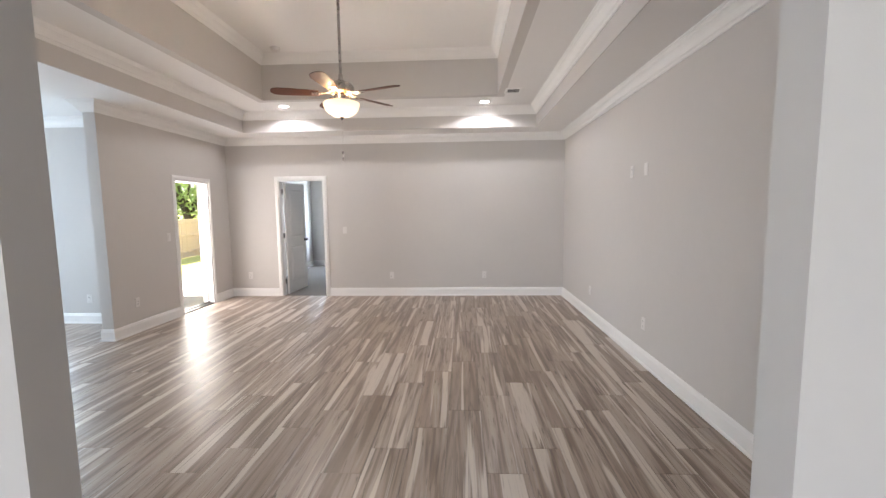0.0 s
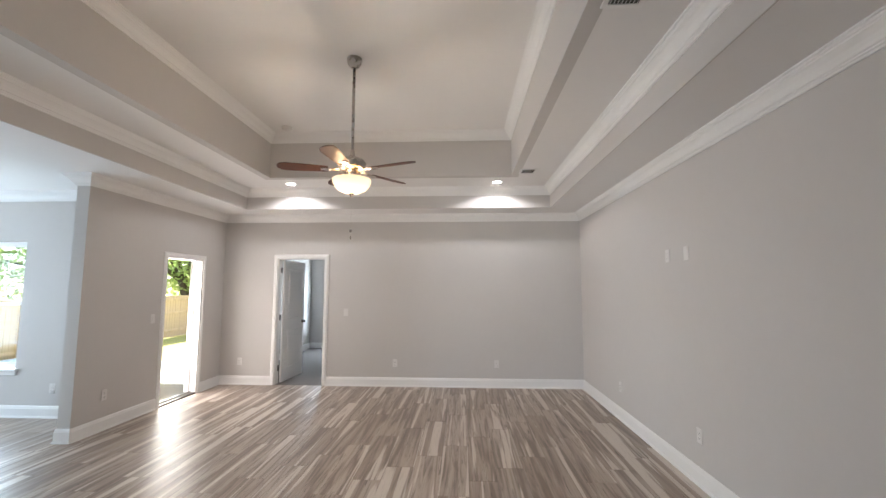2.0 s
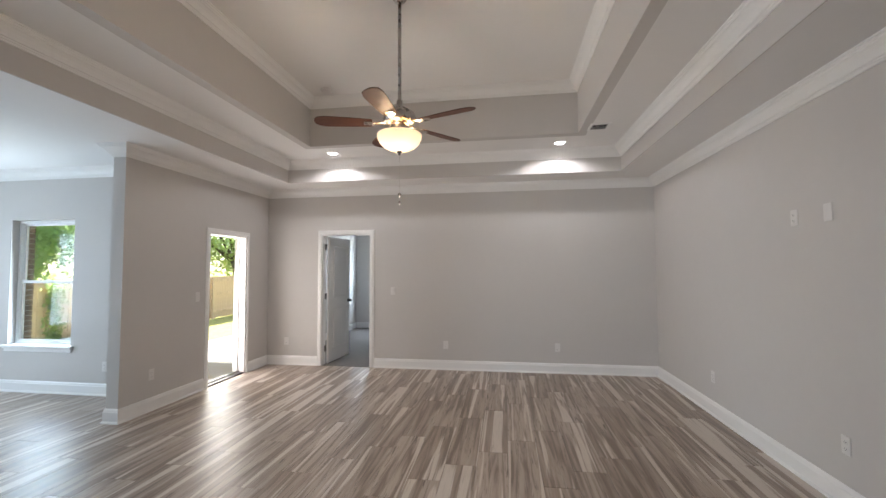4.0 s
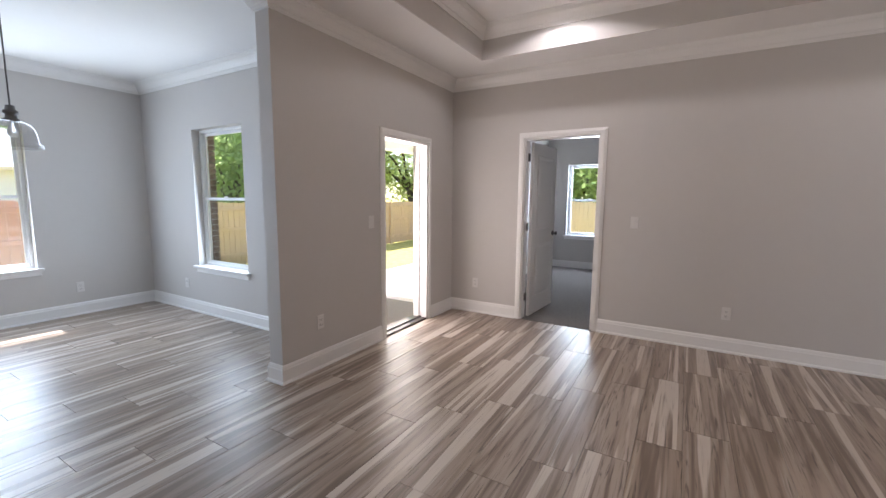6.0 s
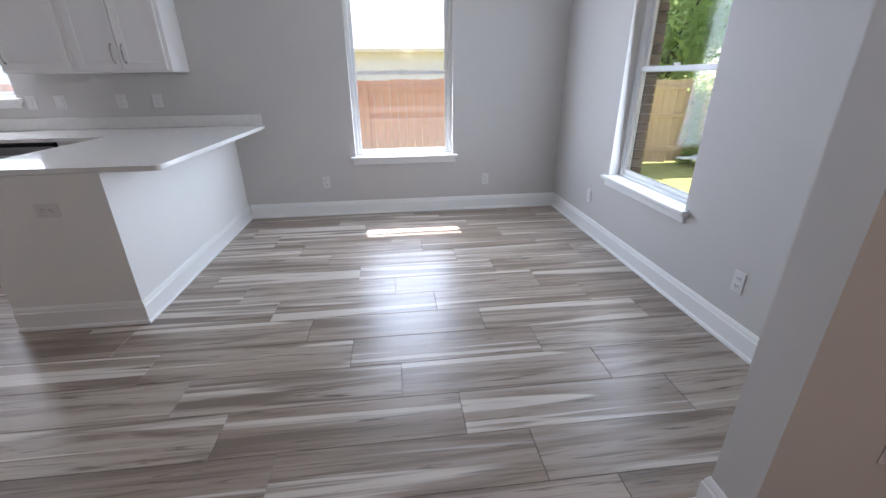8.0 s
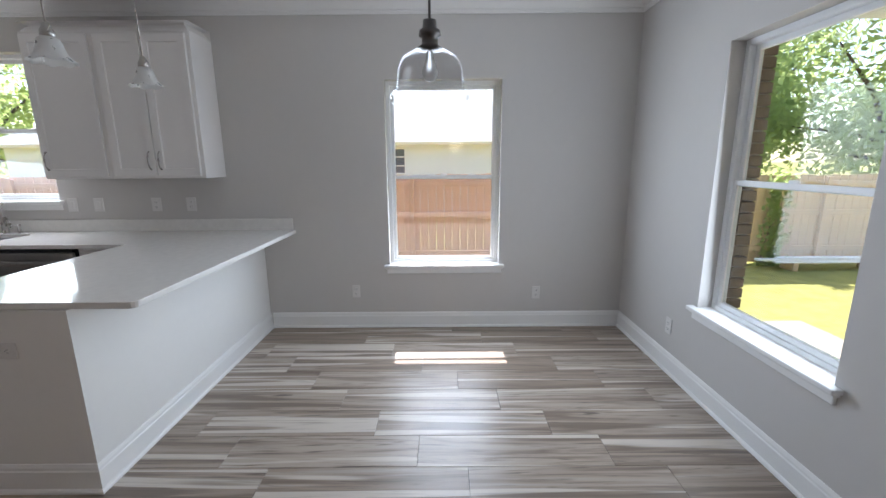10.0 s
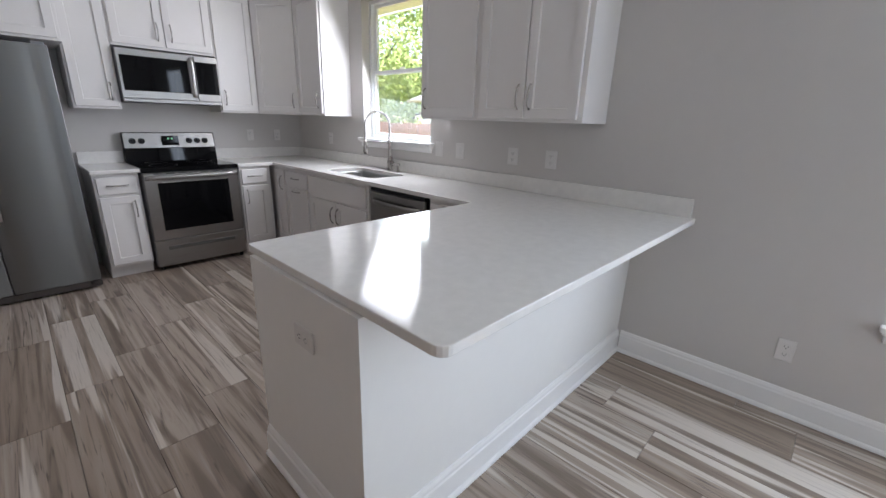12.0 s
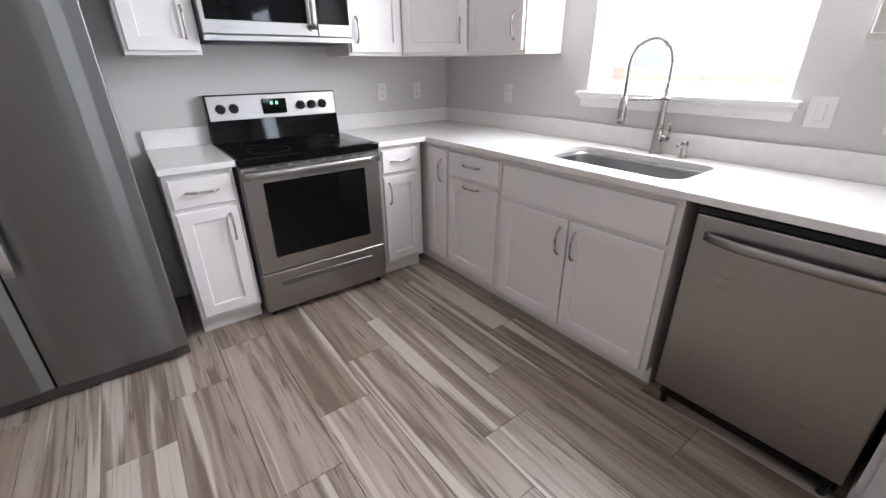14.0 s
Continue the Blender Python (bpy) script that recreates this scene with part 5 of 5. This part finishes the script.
part("pane", box(-0.09, -0.08, y, y + 0.9, 1.15, 2.05), M_FARPANE, wf)
wf = part("window", join(box(-0.12, 0.02, -9.4, -9.34, 1.2, 2.0), box(-0.12, 0.02, -8.26, -8.2, 1.2, 2.0), box(-0.12, 0.02, -9.34, -8.26, 1.2, 1.26), box(-0.12, 0.02, -9.34, -8.26, 1.94, 2.0)), M_VINYL, nb, "white framed window")
part("pane", box(-0.09, -0.08, -9.4, -8.2, 1.2, 2.0), M_FARPANE, wf)

# trees


def tree_mesh(seed, height, spread, leaves, leaf):
    rnd = random.Random(seed)
    limbs, tips = [], []
    trunk_h = height * 0.27
    limbs.append(tube([(0, 0, -0.1), (rnd.uniform(-.1, .1), rnd.uniform(-.1, .1), trunk_h * 0.5), (rnd.uniform(-.3, .3), rnd.uniform(-.3, .3), trunk_h)], [0.24, 0.18, 0.14], 9))
    for k in range(11):
        a_ = 2 * math.pi * k / 11 + rnd.uniform(-.3, .3)
        z0 = trunk_h * rnd.uniform(0.55, 1.0)
        r_ = spread * rnd.uniform(0.5, 1.0)
        z1 = z0 + height * rnd.uniform(0.02, 0.60)
        mid = Vector((math.cos(a_) * r_ * 0.45, math.sin(a_) * r_ * 0.45, z0 + (z1 - z0) * 0.6))
        end = Vector((math.cos(a_) * r_, math.sin(a_) * r_, z1))
        limbs.append(tube([(0, 0, z0), mid, end], [0.10, 0.06, 0.02], 6))
        tips += [mid, end, mid.lerp(end, 0.5), end + Vector((rnd.uniform(-1, 1), rnd.uniform(-1, 1), rnd.uniform(0, 1)))]
    tips += [Vector((rnd.uniform(-1, 1) * spread * 0.4, rnd.uniform(-1, 1) * spread * 0.4, height * rnd.uniform(0.7, 1.0))) for _ in range(10)]
    verts, faces = [], []
    for k in range(leaves):
        c = rnd.choice(tips)
        p_ = c + Vector((rnd.gauss(0, 1), rnd.gauss(0, 1), rnd.gauss(0, 0.8))) * spread * 0.2
        u_ = Vector((rnd.gauss(0, 1), rnd.gauss(0, 1), rnd.gauss(0, 1))).normalized() * leaf * rnd.uniform(0.6, 1.3)
        w_ = u_.orthogonal().normalized() * leaf * 0.45
        i = len(verts)
        verts += [p_ - u_, p_ + w_, p_ + u_, p_ - w_]
        faces.append((i, i + 1, i + 2, i + 3))
    me = bpy.data.meshes.new("crown")
    me.from_pydata([tuple(v) for v in verts], [], faces)
    return join(*limbs), me


def tree(label, x, y, seed, height, spread, leaves, material, leaf=0.13):
    ob = thing("tree", label, "tree", pose(x, y, OUT), "trees behind the fences")
    t_, c_ = tree_mesh(seed, height, spread, leaves, leaf)
    part("trunk", t_, M_BARK, ob)
    c_.materials.append(material)
    cr = new("crown", c_)
    cr.parent = ob
    return ob


TR = "tall leafy green tree behind the fence"
proto = tree(TR, -20.5, 15.5, 1, 7.5, 2.9, 7000, M_LEAF, 0.14)
proto2 = tree(TR, -9.0, 22.0, 2, 8.5, 3.2, 7000, M_LEAF2, 0.14)
for src, x, y, rz, s in ((proto, -17.5, 19.5, 70, 1.2), (proto2, -13.5, 21.5, 40, 1.0), (proto, -5.0, 22.0, 150, 1.05), (proto2, -1.0, 22.5, 200, 1.0), (proto, 3.0, 22.5, 290, 1.1), (proto2, -24.5, 16.0, 15, 1.4),
                         (proto2, -19.0, -18.0, 100, 1.1), (proto, -24.0, -19.0, 250, 1.3), (proto, -31.0, 8.0, 33, 1.3), (proto2, -32.0, -3.0, 80, 1.25), (proto2, -31.0, -11.0, 10, 1.3), (proto2, -27.0, 21.0, 130, 1.3), (proto, -11.0, 26.0, 310, 1.4), (proto, -3.0, 27.0, 20, 1.4)):
    t2 = copy_thing(src, pose(x, y, OUT, 0, 0, rz) @ Matrix.Diagonal((s, s, s, 1)))

# ivy climbing the yard fence
def ivy(x, y, seed):
    rnd = random.Random(seed)
    ob = thing("ivy", "dark green ivy climbing the weathered board fence", "plant", pose(x, y, OUT))
    stems, verts, faces = [], [], []
    for k in range(5):
        yy, pts = rnd.uniform(-0.25, 0.25), []
        for j in range(7):
            yy += rnd.uniform(-0.07, 0.07)
            pts.append((0.06, yy, 0.27 * j))
        stems.append(tube(pts, [0.009 - 0.001 * j for j in range(7)], 5))
        for n_ in range(130):
            c = Vector(rnd.choice(pts)) + Vector((rnd.uniform(0.0, 0.09), rnd.gauss(0, 0.09), rnd.uniform(-0.15, 0.15)))
            c.z = max(c.z, 0.02)
            u_ = Vector((rnd.gauss(0, 0.5), rnd.gauss(0, 1), rnd.gauss(0, 1))).normalized() * rnd.uniform(0.03, 0.055)
            w_ = u_.orthogonal().normalized() * 0.03
            i = len(verts)
            verts += [c - u_, c + w_, c + u_, c - w_]
            faces.append((i, i + 1, i + 2, i + 3))
    part("stem", join(*stems), M_BARK, ob)
    me = bpy.data.meshes.new("leaves")
    me.from_pydata([tuple(v) for v in verts], [], faces)
    me.materials.append(M_LEAF)
    new("leaves", me).parent = ob


ivy(-10.53, 9.95, 11)
ivy(-10.53, 7.2, 12)

# ---- plank tiles, last ----
PW, PL, GAP = 0.2385, 0.988, 0.0018
plank_meshes = {}


def plank(x0, x1, y0, y1):
    w, h = x1 - x0 - GAP, y1 - y0 - GAP
    key = (round(w, 3), round(h, 3))
    if key not in plank_meshes:
        bm = box(-w / 2, w / 2, -h / 2, h / 2, -0.010, 0.0)
        top = [e_ for e_ in bm.edges if all(v.co.z > -0.001 for v in e_.verts)]
        bmesh.ops.bevel(bm, geom=top, offset=0.0012, segments=1, affect='EDGES')
        me = bpy.data.meshes.new("plank")
        bm.to_mesh(me)
        bm.free()
        me.materials.append(M_PLANK)
        plank_meshes[key] = me
    ob = new("plank", plank_meshes[key])
    ob.parent = floor_ob
    ob.location = ((x0 + x1) / 2, (y0 + y1) / 2, 0.0)
    return ob


floor_ob = bpy.data.objects["floor"]


def stretches(x):
    """Where the tile floor runs along y at this x."""
    if x < SLIDE - PT:
        s, n_ = SOUTH, NOOK
        if x > -3.40:
            s = HALL_N
        return [(s, n_)]
    if -0.6 < x < 2.4:
        return [(-4.5, NORTH)] if HALL_O[0] < x < HALL_O[1] else [(-4.5, HALL_S), (HALL_N, NORTH)]
    return [(HALL_N, NORTH)]


row0 = -5.5665
k = -5
while True:
    x0, x1 = row0 + PW * k, row0 + PW * (k + 1)
    k += 1
    if x1 <= WEST:
        continue
    if x0 >= EAST:
        break
    x0, x1 = max(x0, WEST), min(x1, EAST)
    if x1 - x0 < 0.02:
        continue
    for s, n_ in stretches((x0 + x1) / 2):
        y = 3.374 + 0.2525 * (k - 1)
        y -= math.ceil((y - s) / PL) * PL
        while y < n_:
            a, b = max(y, s), min(y + PL, n_)
            if b - a > 0.03:
                plank(x0, x1, a, b)
            y += PL
